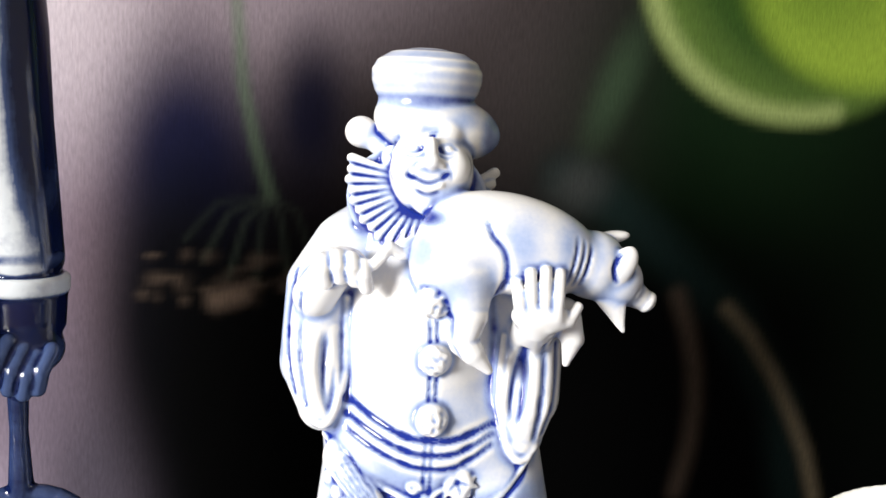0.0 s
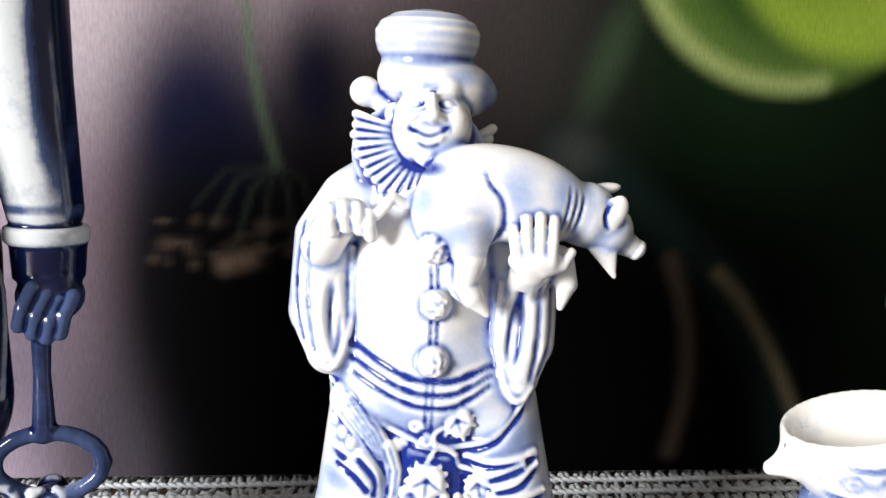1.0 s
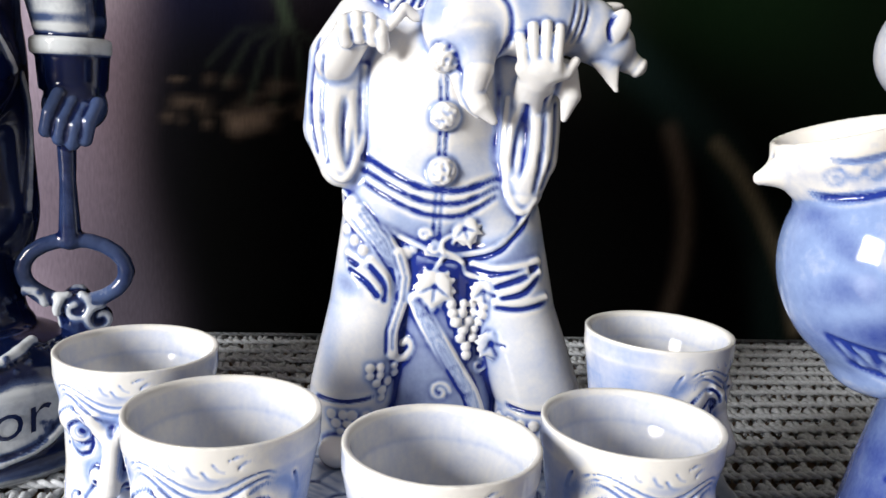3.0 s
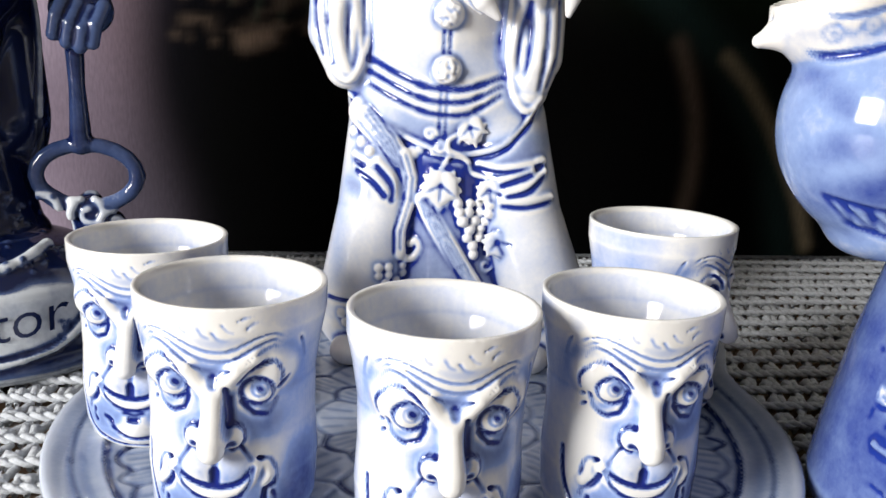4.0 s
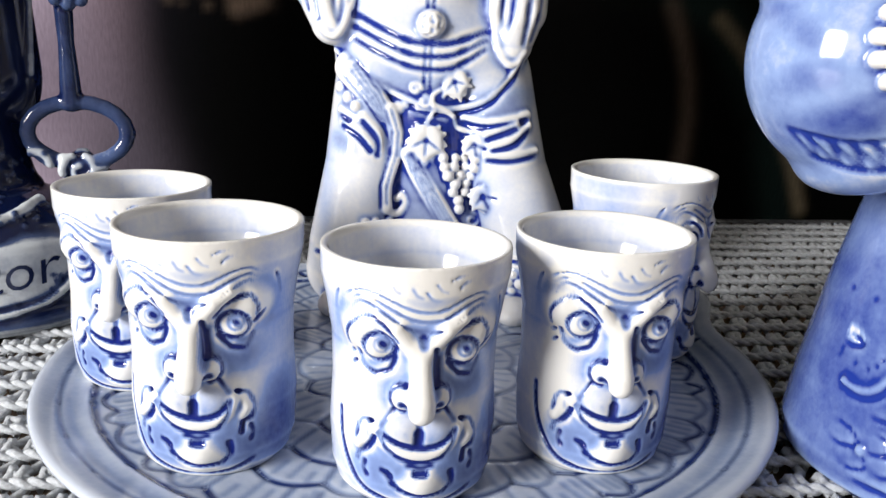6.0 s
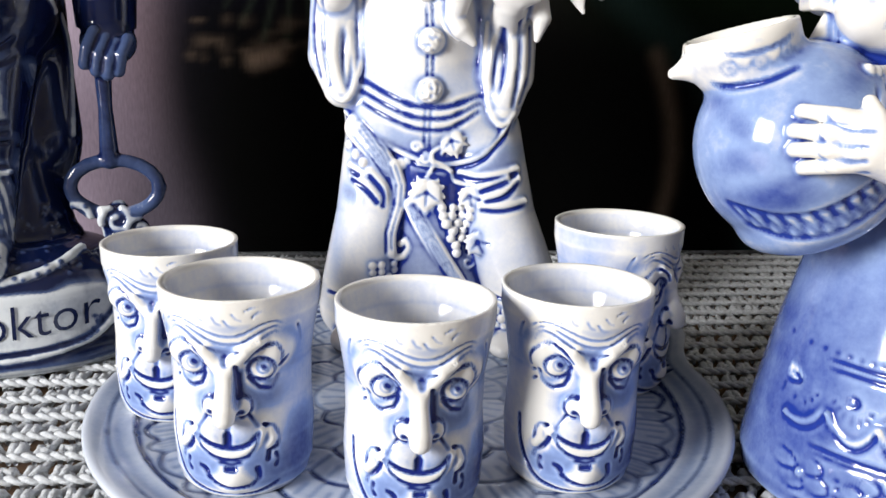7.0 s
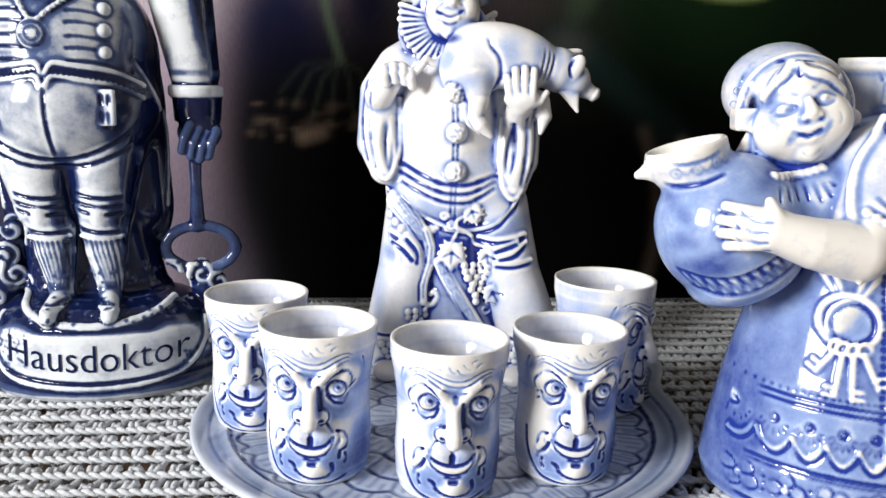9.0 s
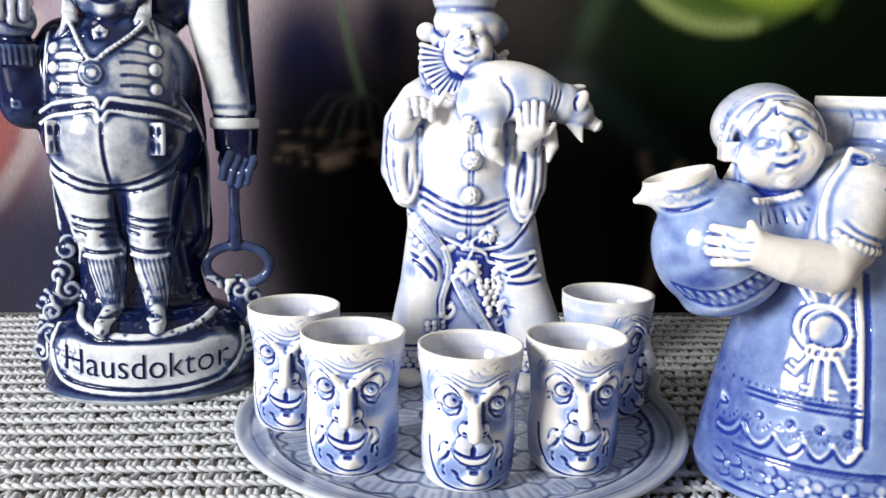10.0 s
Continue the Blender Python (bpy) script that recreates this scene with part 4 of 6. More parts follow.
    for x, z, bx in ((0.0203, 0.1448, 0.0222), (0.0240, 0.1482, 0.0250), (0.0282, 0.1490, 0.0285), (0.0322, 0.1482, 0.0318)):
        y = c.front(x, z)
        y = -0.0215 if y is None else y - 0.0006
        c.rod([(x, y, z), ((x + bx) / 2, min(y, -0.0235), (z + 0.1355) / 2), (bx, -0.0235, 0.1355)], [0.0017, 0.0019, 0.0020], 0.0006, 0.0)
    c.rod([(0.0300, -0.0225, 0.1330), (0.0355, -0.0215, 0.1345), (0.0380, -0.0200, 0.1385)], [0.0024, 0.0020, 0.0016], 0.0008, 0.0)
    # buttons and placket
    for d in (-0.0010, 0.0010):
        c.draw([(-0.0030 + d, 0.1400), (-0.0018 + d, 0.1180), (-0.0018 + d, 0.0960), (-0.0022 + d, 0.0780)], 0.0004, 0.7)
    rnd = random.Random(2)
    for x, z in ((-0.0026, 0.1375), (-0.0016, 0.1186), (-0.0016, 0.1005)):
        y = c.front(x, z)
        c.ball((x, y + 0.0012, z), 0.0052, 0.0008, 0.12)
        for i in range(60):
            u, w = rnd.uniform(-0.0048, 0.0048), rnd.uniform(-0.0048, 0.0048)
            if u * u + w * w < 0.0045 ** 2:
                c.ball((x + u, y + 0.0012 - math.sqrt(0.0052 ** 2 - u * u - w * w), z + w), 0.0007, 0.0005, 0.08 if i % 2 else 0.3)
    # sleeve folds
    for run, w, g in ((((-0.0452, 0.1420), (-0.0470, 0.1230), (-0.0440, 0.1040)), 0.0008, 0.55), (((-0.0420, 0.1360), (-0.0425, 0.1200), (-0.0400, 0.1010)), 0.0006, 0.4),
                      (((0.0305, 0.1265), (0.0312, 0.1120), (0.0300, 0.0950)), 0.0008, 0.5), (((0.0345, 0.1240), (0.0350, 0.1080), (0.0325, 0.0960)), 0.0006, 0.45)):
        c.draw(run, w, g, k=0.0015)
    c.tint(-0.0475, 0.1230, 0.0020, 0.0200, 0.45)
    for x, y, z, q in ((-0.0335, -0.011, 0.1120, -5), (0.0235, -0.013, 0.1090, 4)):
        c.ball((x, y, z), (0.0034, 0.0070, 0.0150), 0.0015, 0.30, (0, q, 0), cut=True)
        c.rod([(x + 0.0004, y + 0.008, z + 0.012), (x - 0.0004, y + 0.006, z - 0.010)], [0.0016, 0.0012], 0.0012, 0.05)
    c.draw([(-0.0295, 0.1330), (-0.0285, 0.1150), (-0.0310, 0.1000), (-0.0350, 0.0955), (-0.0390, 0.0990)], 0.0012, 0.12, True, k=0.001)
    c.draw([(0.0190, 0.1250), (0.0185, 0.1080), (0.0215, 0.0930), (0.0260, 0.0880), (0.0300, 0.0920)], 0.0012, 0.12, True, k=0.001)
    # jacket folds and hem
    for d, w in ((0.0, 0.0011), (0.0042, 0.0009), (0.0085, 0.0007)):
        c.draw([(-0.0275, 0.1030 - d), (-0.0180, 0.0985 - d), (-0.0070, 0.0945 - d), (0.0060, 0.0945 - d), (0.0170, 0.0985 - d * 0.7)], w, 0.62, k=0.0014)
    hem = [(-0.0345, 0.0905), (-0.0250, 0.0840), (-0.0140, 0.0775), (-0.0020, 0.0735), (0.0080, 0.0728), (0.0180, 0.0760), (0.0250, 0.0830), (0.0285, 0.0890)]
    c.draw([(x, z - 0.0018) for x, z in hem], 0.0014, 0.95, edge=0.0006)
    c.draw(hem, 0.0012, 0.22, True)
    # trousers: gathers on both thighs, deep blue ground between the legs
    c.tint(0.0000, 0.0610, 0.0125, 0.0140, 0.80, 0.45)
    c.tint(0.0030, 0.0380, 0.0165, 0.0160, 0.46, 0.45)
    c.tint(-0.0180, 0.0760, 0.0070, 0.0030, 0.85, 0.5, -38)
    c.tint(0.0220, 0.0745, 0.0120, 0.0050, 0.48, 0.6, 12)
    c.tint(-0.0315, 0.0600, 0.0045, 0.0035, 0.50, 0.8)
    c.tint(-0.0370, 0.0450, 0.0030, 0.0160, 0.30, 0.9)
    for run, g in (((( 0.0110, 0.0676), (0.0192, 0.0668), (0.0331, 0.0694)), 0.9), (((0.0193, 0.0627), (0.0253, 0.0650), (0.0290, 0.0664)), 0.75), (((0.0215, 0.0587), (0.0284, 0.0610), (0.0337, 0.0659)), 0.85),
                   (((0.0196, 0.0555), (0.0280, 0.0556), (0.0366, 0.0572)), 0.45), (((-0.0313, 0.0654), (-0.0252, 0.0620), (-0.0210, 0.0575)), 0.9), (((-0.0324, 0.0690), (-0.0288, 0.0671)), 0.7),
                   (((-0.0238, 0.0673), (-0.0185, 0.0613), (-0.0184, 0.0561)), 0.7)):
        c.draw([(x, z + 0.0019) for x, z in run], 0.0009, 0.05, True, k=0.0018)
        c.draw(run, 0.0007, g, k=0.0012, edge=0.0004)
    for x, z in ((-0.0326, 0.0783), (-0.0295, 0.0751), (-0.0264, 0.0723)):
        c.bump(x, z, 0.0021, 0.0004, 0.0, 0.7)
    # pleated sash: a wide band from the hip, one end curling down, one crossing to the other side
    for run, r0, r1, grooves in (([(-0.0075, 0.0565), (-0.0050, 0.0515), (-0.0005, 0.0440), (0.0060, 0.0335), (0.0120, 0.0240), (0.0150, 0.0160)], 0.0034, 0.0036, 4),
                                 ([(-0.0290, 0.0850), (-0.0205, 0.0755), (-0.0150, 0.0670), (-0.0112, 0.0585)], 0.0058, 0.0026, 5),
                                 ([(-0.0150, 0.0715), (-0.0126, 0.0640), (-0.0132, 0.0560), (-0.0162, 0.0450), (-0.0160, 0.0375)], 0.0028, 0.0030, 2)):
        pts = []
        for x, z in c.along(run, 0.003):
            pts.append((x, (c.front(x, z) or 0.0) + 0.0006, z))
        for i in range(1, len(pts) - 1):
            pts[i] = (pts[i][0], (pts[i - 1][1] + pts[i + 1][1]) / 2, pts[i][2])
        c.rod(pts, (r0, r1), 0.0006, 0.08, flat=0.55)
        for i in range(grooves):
            for (xa, za), (xb, zb), f in [(run[q], run[q + 1], q / (len(run) - 1)) for q in range(len(run) - 1)]:
                h = math.hypot(xb - xa, zb - za)
                nx, nz = -(zb - za) / h, (xb - xa) / h
                o0 = (r0 + (r1 - r0) * f) * 1.5 * (i - (grooves - 1) / 2) / grooves
                o1 = (r0 + (r1 - r0) * (f + 1 / (len(run) - 1))) * 1.5 * (i - (grooves - 1) / 2) / grooves
                c.draw([(xa + nx * o0, za + nz * o0), (xb + nx * o1, zb + nz * o1)], 0.0004, 0.60, k=0.0004)
    c.draw([(-0.0155, 0.0375), (-0.0135, 0.0350), (-0.0105, 0.0354), (-0.0083, 0.0390), (-0.0100, 0.0415), (-0.0118, 0.0402)], 0.0015, 0.10, True)
    # vine
    for run in (((-0.0052, 0.0740), (-0.0052, 0.0726), (0.0009, 0.0720), (0.0070, 0.0705), (0.0081, 0.0664), (0.0142, 0.0646)), ((0.0005, 0.0718), (-0.0020, 0.0671)), ((-0.0002, 0.0743), (0.0040, 0.0722), (0.0075, 0.0700)), ((0.0040, 0.0800), (0.0000, 0.0770), (0.0005, 0.0735))):
        c.draw(run, 0.0008, 0.02, True)
    c.curl(-0.0060, 0.0792, 0.0022, 0.0006, 1.2, 0, 1, 0.1)
    c.curl(-0.0027, 0.0748, 0.0020, 0.0006, 1.2, 90, -1, 0.1)
    c.bump(-0.0120, 0.0720, 0.0030, 0.0006, 0.05, 0.6)
    c.bump(-0.0095, 0.0735, 0.0022, 0.0006, 0.05, 0.6)
    c.grapes(0.0102, 0.0555, 0.0086, 0.021, 0.0020, 3, 0.0, -0.0008)
    c.leaf(0.0072, 0.0820, 0.0060, 20, 0.0)
    c.leaf(-0.0017, 0.0620, 0.0082, -4, 0.0)
    c.leaf(0.0148, 0.0608, 0.0056, 12, 0.0)
    c.leaf(0.0185, 0.0430, 0.0064, 25, 0.42)
    c.grapes(-0.0185, 0.0325, 0.0060, 0.014, 0.0018, 4, 0.12)
    c.grapes(-0.0290, 0.0160, 0.0085, 0.012, 0.0020, 5, 0.15)
    c.grapes(0.0290, 0.0160, 0.0085, 0.012, 0.0020, 6, 0.15)
    c.curl(0.0020, 0.0250, 0.0034, 0.0007, 1.3, 0, 1, 0.3)
    c.curl(0.0150, 0.0330, 0.0030, 0.0007, 1.3, 120, -1, 0.3)
    for x in (-0.0340, 0.0345):
        c.draw(arc(x - 0.0140, 0.0225, x + 0.0140, 0.0225, 0.0020), 0.0007, 0.85)
    for x in (-0.031, 0.031):
        c.ball((x, -0.014, 0.0035), (0.0075, 0.0110, 0.0050), 0.0010, 0.05)
    c.tint(0.0, 0.0060, 0.018, 0.006, 0.5)


clown()

# ---- the doctor bottle ----
def lettering(clay, text, size, x, z, bow):
    """The word laid on the front of the base: its vertices and faces."""
    data = bpy.data.curves.new("lettering", "FONT")
    data.body, data.size, data.align_x, data.resolution_u, data.offset = text, size, "CENTER", 3, -0.0001
    ob = bpy.data.objects.new("lettering", data)
    scene.collection.objects.link(ob)
    bpy.context.view_layer.update()
    flat = bpy.data.meshes.new_from_object(ob.evaluated_get(bpy.context.evaluated_depsgraph_get()))
    bpy.data.objects.remove(ob)
    bm = bmesh.new()
    bm.from_mesh(flat)
    bmesh.ops.subdivide_edges(bm, edges=[e for e in bm.edges if e.calc_length() > 0.002], cuts=2)
    half = max(abs(v.co.x) for v in bm.verts)
    for v in bm.verts:
        u = v.co.x / half
        px, pz = x + v.co.x * 0.92, z + v.co.y + bow * u * u
        y = clay.front(px, pz)
        v.co = (px, (0 if y is None else y) - 0.0005, pz)
    bpy.data.meshes.remove(flat)
    return bm


def doctor():
    c = Clay((-0.082, -0.054, -0.002), (0.074, 0.048, 0.264), 0.0006)
    # base, coat tails, belly, chest
    c.turned((0, 0, 0), [(0, 0.0525), (0.0035, 0.0560), (0.0080, 0.0545), (0.030, 0.0520), (0.036, 0.047), (0.041, 0.040), (0.044, 0.030)], 0.003, 0.85, 0.76)
    c.rod([(-0.010, 0.008, 0.085), (-0.004, 0.006, 0.035)], [0.028, 0.034], 0.006, 0.92, flat=0.6)
    c.rod([(-0.0115, 0.014, 0.150), (-0.0090, 0.014, 0.084)], [0.0385, 0.0400], 0.004, 0.92, flat=0.45)
    c.ball((-0.0115, 0.004, 0.133), (0.0395, 0.036, 0.034), 0.006, 0.13)
    c.ball((-0.0125, 0.006, 0.163), (0.037, 0.033, 0.034), 0.008, 0.20)
    c.tint(0.022, 0.130, 0.011, 0.045, 0.92, 0.35)
    c.tint(-0.050, 0.150, 0.007, 0.040, 0.90, 0.35)
    # coat edges
    for run in (((-0.0470, 0.150), (-0.0505, 0.131), (-0.0492, 0.105), (-0.0460, 0.083)), ((0.0190, 0.152), (0.0270, 0.135), (0.0290, 0.110), (0.0285, 0.084))):
        c.draw(run, 0.0014, 0.30, True)
    # legs
    c.rod([(-0.027, -0.004, 0.114), (-0.024, -0.008, 0.088), (-0.0205, -0.010, 0.076)], [0.0195, 0.0135, 0.0105], 0.003, 0.08)
    c.rod([(0.002, -0.004, 0.111), (0.002, -0.008, 0.088), (0.002, -0.010, 0.076)], [0.0185, 0.0135, 0.0105], 0.003, 0.16)
    c.rod([(-0.0205, -0.010, 0.078), (-0.0195, -0.012, 0.066), (-0.0170, -0.016, 0.046)], [0.0095, 0.0092, 0.0050], 0.002, 0.12)
    c.rod([(0.0022, -0.010, 0.078), (0.0028, -0.012, 0.066), (0.0045, -0.016, 0.046)], [0.0095, 0.0092, 0.0050], 0.002, 0.12)
    for x, tip in ((-0.0170, -0.0195), (0.0045, 0.0070)):
        c.rod([(x, -0.017, 0.0440), (tip, -0.031, 0.0400)], [0.0052, 0.0042], 0.002, 0.15)
        c.ball((tip, -0.034, 0.0390), (0.0038, 0.0050, 0.0034), 0.001, 0.0)
    # arms
    c.rod([(0.010, 0.012, 0.200), (0.024, 0.012, 0.210)], [0.015, 0.012], 0.004, 0.85)
    c.lo[0] += 0.0012
    c.rod([(0.0345, 0.009, 0.242), (0.0362, 0.009, 0.215), (0.0385, 0.008, 0.190), (0.0452, 0.006, 0.148)], [0.0165, 0.0168, 0.0155, 0.0118], 0.003, 0.0)
    c.tint(0.0520, 0.210, 0.0075, 0.050, 0.94, 0.4)
    c.tint(0.0560, 0.150, 0.0030, 0.020, 0.90, 0.5)
    c.tint(0.0330, 0.180, 0.0060, 0.050, 0.0, 0.4)
    c.tint(0.0335, 0.1500, 0.0022, 0.012, 0.35, 0.8)
    c.turned((0.0455, 0.006, 0.1365), [(0, 0.0120), (0.001, 0.0130), (0.005, 0.0130), (0.006, 0.0120)], 0.0008, 0.10)
    c.tint(0.0430, 0.1480, 0.0150, 0.0016, 0.45, 0.8)
    c.turned((0.0460, 0.006, 0.1250), [(0, 0.0110), (0.012, 0.0118)], 0.0008, 0.97)
    c.ball((0.0470, 0.002, 0.1200), (0.0105, 0.0095, 0.0090), 0.002, 0.75)
    for i, (x, z) in enumerate(((0.0405, 0.1190), (0.0445, 0.1165), (0.0485, 0.1150), (0.0525, 0.1165))):
        c.rod([(x + 0.0030, -0.006, z + 0.0050), (x + 0.0005, -0.0085, z - 0.0010), (x - 0.0010, -0.0070, z - 0.0070)], 0.0024, 0.0006, 0.62)
    c.lo[0] += 0.0018
    c.rod([(0.0465, -0.002, 0.1140), (0.0466, -0.002, 0.0950), (0.0468, -0.002, 0.0750)], [0.0034, 0.0027, 0.0038], 0.0015, 0.84)
    c.ring((0.0480, -0.002, 0.0640), 0.0168, 0.0110, 0.0027, 0.001, 0.76)
    c.tint(0.0560, 0.0580, 0.0070, 0.0050, 0.45, 0.8)
    c.lo[0] -= 0.0030
    c.lo[0] -= 0.0065
    c.rod([(-0.043, 0.004, 0.176), (-0.063, 0.0, 0.148)], [0.0150, 0.0125], 0.004, 0.90)
    c.rod([(-0.063, 0.0, 0.148), (-0.0655, -0.006, 0.172)], [0.0120, 0.0105], 0.003, 0.90)
    c.turned((-0.0655, -0.006, 0.166), [(0, 0.0120), (0.010, 0.0135)], 0.001, 0.45)
    for i in range(9):
        x = -0.0765 + 0.0027 * i
        c.draw([(x, 0.1655), (x, 0.1755)], 0.0005, 0.85)
    c.ball((-0.0645, -0.009, 0.1880), (0.0105, 0.0100, 0.0105), 0.002, 0.42)
    for i in range(4):
        x = -0.0725 + 0.0052 * i
        c.rod([(x, -0.010, 0.1965), (x, -0.0175, 0.1950), (x + 0.0004, -0.0190, 0.1890)], 0.0026, 0.0006, 0.36)
    c.rod([(-0.0570, -0.013, 0.1860), (-0.0620, -0.0195, 0.1870)], 0.0025, 0.0008, 0.3)
    c.draw([(-0.0665, 0.1490), (-0.0630, 0.1490), (-0.0630, 0.1465), (-0.0665, 0.1465), (-0.0665, 0.1490)], 0.0005, 0.2, True)
    c.lo[0] += 0.0065
    # head, collar, hat
    c.ball((-0.0145, 0.0, 0.2055), (0.0195, 0.0190, 0.0200), 0.003, 0.30)
    c.bump(-0.0145, 0.1935, 0.0060, 0.003, 0.10, 0.3)
    c.draw(arc(-0.0225, 0.2000, -0.0065, 0.2000, 0.0030), 0.0008, 0.8)
    c.bump(-0.0145, 0.2060, 0.0038, 0.002, 0.05, 0.6)
    for x in (-0.0240, -0.0050):
        c.bump(x, 0.2030, 0.0050, 0.003, 0.08, 0.3)
    c.turned((-0.0145, 0.004, 0.2140), [(0, 0.022), (0.003, 0.029), (0.008, 0.024), (0.018, 0.012)], 0.003, 0.92, 0.8)
    for s in (-1, 1):
        c.rod([(-0.0145 + s * 0.0185, -0.006, 0.2010), (-0.0145 + s * 0.0165, -0.014, 0.1880), (-0.0145 + s * 0.0215, -0.013, 0.1800)], [0.0022, 0.0040, 0.0015], 0.001, 0.25, flat=0.5)
        c.draw([(-0.0145 + s * 0.0200, 0.2010), (-0.0145 + s * 0.0205, 0.1900), (-0.0145 + s * 0.0235, 0.1800)], 0.0009, 0.0, True)
    c.tint(-0.0145, 0.1840, 0.0120, 0.0070, 0.85, 0.5)
    # waistcoat
    for i, z in enumerate((0.1800, 0.1735, 0.1685, 0.1625, 0.1575, 0.1520)):
        w = 0.0265 + 0.0012 * i
        c.draw(arc(-0.0145 - w, z - 0.001, -0.0235, z, -0.0010), 0.00042, 0.62, k=0.0006)
        c.tint(-0.0330, z - 0.0024, 0.0080, 0.0010, 0.05 if i % 2 else 0.34, 0.8, y1=0.0)
        c.draw(arc(-0.0060, z + 0.0002, -0.0145 + w * 0.9, z - 0.0026, -0.0012), 0.0004, 0.50, k=0.0006)
    c.tint(0.0100, 0.1640, 0.0120, 0.0120, 0.08, 0.9, y1=0.0)
    c.tint(0.0190, 0.1640, 0.0040, 0.0160, 0.55, 0.9, y1=0.0)
    for z in (0.1560, 0.1655, 0.1745):
        for x in (-0.0385, 0.0080):
            c.bump(x, z, 0.0034, 0.0006, 0.05, 0.5)
    c.draw([(-0.0425, 0.1820), (-0.0440, 0.1660), (-0.0450, 0.1500)], 0.0010, 0.25, True)
    chain = [(-0.0305, 0.1865), (-0.0250, 0.1760), (-0.0192, 0.1690), (-0.0120, 0.1740), (-0.0030, 0.1810), (0.0032, 0.1880)]
    c.draw(chain, 0.0015, 0.30, True)
    for x, z in c.along(chain, 0.0022):
        c.bump(x, z, 0.0010, 0.0003, 0.1, 0.8)
    c.leaf(-0.0160, 0.1815, 0.0046, 180, 0.1)
    y = c.front(-0.0193, 0.1635)
    c.ball((-0.0193, y + 0.0005, 0.1635), (0.0068, 0.0026, 0.0066), 0.0008, 0.20)
    for r in (0.0052, 0.0030):
        c.draw([(-0.0193 + r * math.cos(math.tau * i / 16), 0.1635 + r * math.sin(math.tau * i / 16)) for i in range(17)], 0.0005, 0.75)
    # waistband
    band = [(-0.0480, 0.1440), (-0.0400, 0.1480), (-0.0280, 0.1500), (-0.0190, 0.1510), (-0.0158, 0.1455), (-0.0120, 0.1510), (-0.0020, 0.1500), (0.0120, 0.1475), (0.0230, 0.1420)]
    c.tint(-0.0145, 0.1465, 0.0340, 0.0030, 0.70, 0.3)
    for d in (0.0, -0.0055):
        c.draw([(x, z + d) for x, z in band], 0.0013, 0.12, True)
    for i in range(34):
        x = -0.0470 + 0.0021 * i
        if abs(x + 0.0158) > 0.004:
            z = float(np.interp(x, [q[0] for q in band], [q[1] for q in band]))
            c.draw([(x, z - 0.0014), (x, z - 0.0042)], 0.0004, 0.9)
    # breeches
    c.tint(-0.0290, 0.1330, 0.0080, 0.0070, 0.26, 0.9, y1=0.0)
    c.tint(0.0000, 0.1330, 0.0050, 0.0060, 0.30, 0.8, y1=0.0)
    c.tint(0.0150, 0.1280, 0.0070, 0.0160, 0.80, 0.6, y1=0.0)
    c.draw([(-0.0158, 0.1400), (-0.0155, 0.1250), (-0.0142, 0.1090)], 0.0006, 0.8)
    for x in (-0.0390, 0.0088):
        y = c.front(x, 0.1320)
        c.slab((x, y + 0.0002, 0.1325), (0.0045, 0.0016, 0.0080), 0.0010, 0.0006, 0.10, (0, 0, 24 if x < -0.03 else -16))
        for d in (-0.0016, 0.0016):
            c.draw([(x + d, 0.1375), (x + d, 0.1345)], 0.0008, 0.85)
            c.draw([(x + d * 0.8, 0.1300), (x + d * 0.8, 0.1255)], 0.0004, 0.7)
    for s, x0 in ((-1, -0.0450), (1, 0.0175)):
        for i in range(2):
            c.draw(arc(x0, 0.1210 - 0.0060 * i, -0.0142 - s * 0.0005, 0.1085 - 0.0030 * i, 0.0030), 0.0006, 0.75, k=0.0014)
    c.tint(-0.0115, 0.0960, 0.0045, 0.0150, 0.95, 0.5)
    c.tint(0.0160, 0.0960, 0.0035, 0.0180, 0.92, 0.5)
    for x in (-0.0235, 0.0020):
        for z in (0.0925, 0.0885, 0.0850, 0.0765):
            c.draw(arc(x - 0.0120, z + 0.001, x + 0.0120, z - 0.001, 0.0014), 0.0008, 0.80)
        c.tint(x + 0.0080, 0.0840, 0.0035, 0.0070, 0.85, 0.5)
        c.bump(x - 0.0005, 0.0830, 0.0036, 0.002, 0.0, 0.4, 0.0060)
        c.draw(arc(x - 0.0110, 0.0740, x + 0.0120, 0.0735, 0.0016), 0.0011, 0.05, True)
        for i in range(7):
            u = (i - 3) * 0.0023
            c.draw([(x + 0.0025 + u, 0.0710), (x + 0.0045 + u * 0.9, 0.0610), (x + 0.0062 + u * 0.55, 0.0490)], 0.0004, 0.55)
        c.tint(x + 0.0105, 0.0620, 0.0022, 0.0120, 0.8, 0.5)
    for x in (-0.0180, 0.0055):
        c.draw(arc(x - 0.005, 0.0455, x + 0.005, 0.0455, 0.0015), 0.0008, 0.6)
        c.draw(arc(x - 0.004, 0.0425, x + 0.004, 0.0425, 0.0015), 0.0007, 0.2, True)
    # the ground under the shoes and its scrolled border
    c.draw([(-0.0400, 0.0520), (-0.0360, 0.0445), (-0.0300, 0.0385), (-0.0180, 0.0355), (0.0, 0.0345), (0.0180, 0.0365), (0.0300, 0.0405), (0.0390, 0.0480), (0.0400, 0.0550)], 0.0021, 0.14, True, gap=0.0006)
    c.curl(0.0300, 0.0530, 0.0055, 0.0015, 1.2, 0, 1, 0.25)
    c.curl(-0.0365, 0.0480, 0.0040, 0.0014, 1.0, 0, 1, 0.15)
    rnd = random.Random(4)
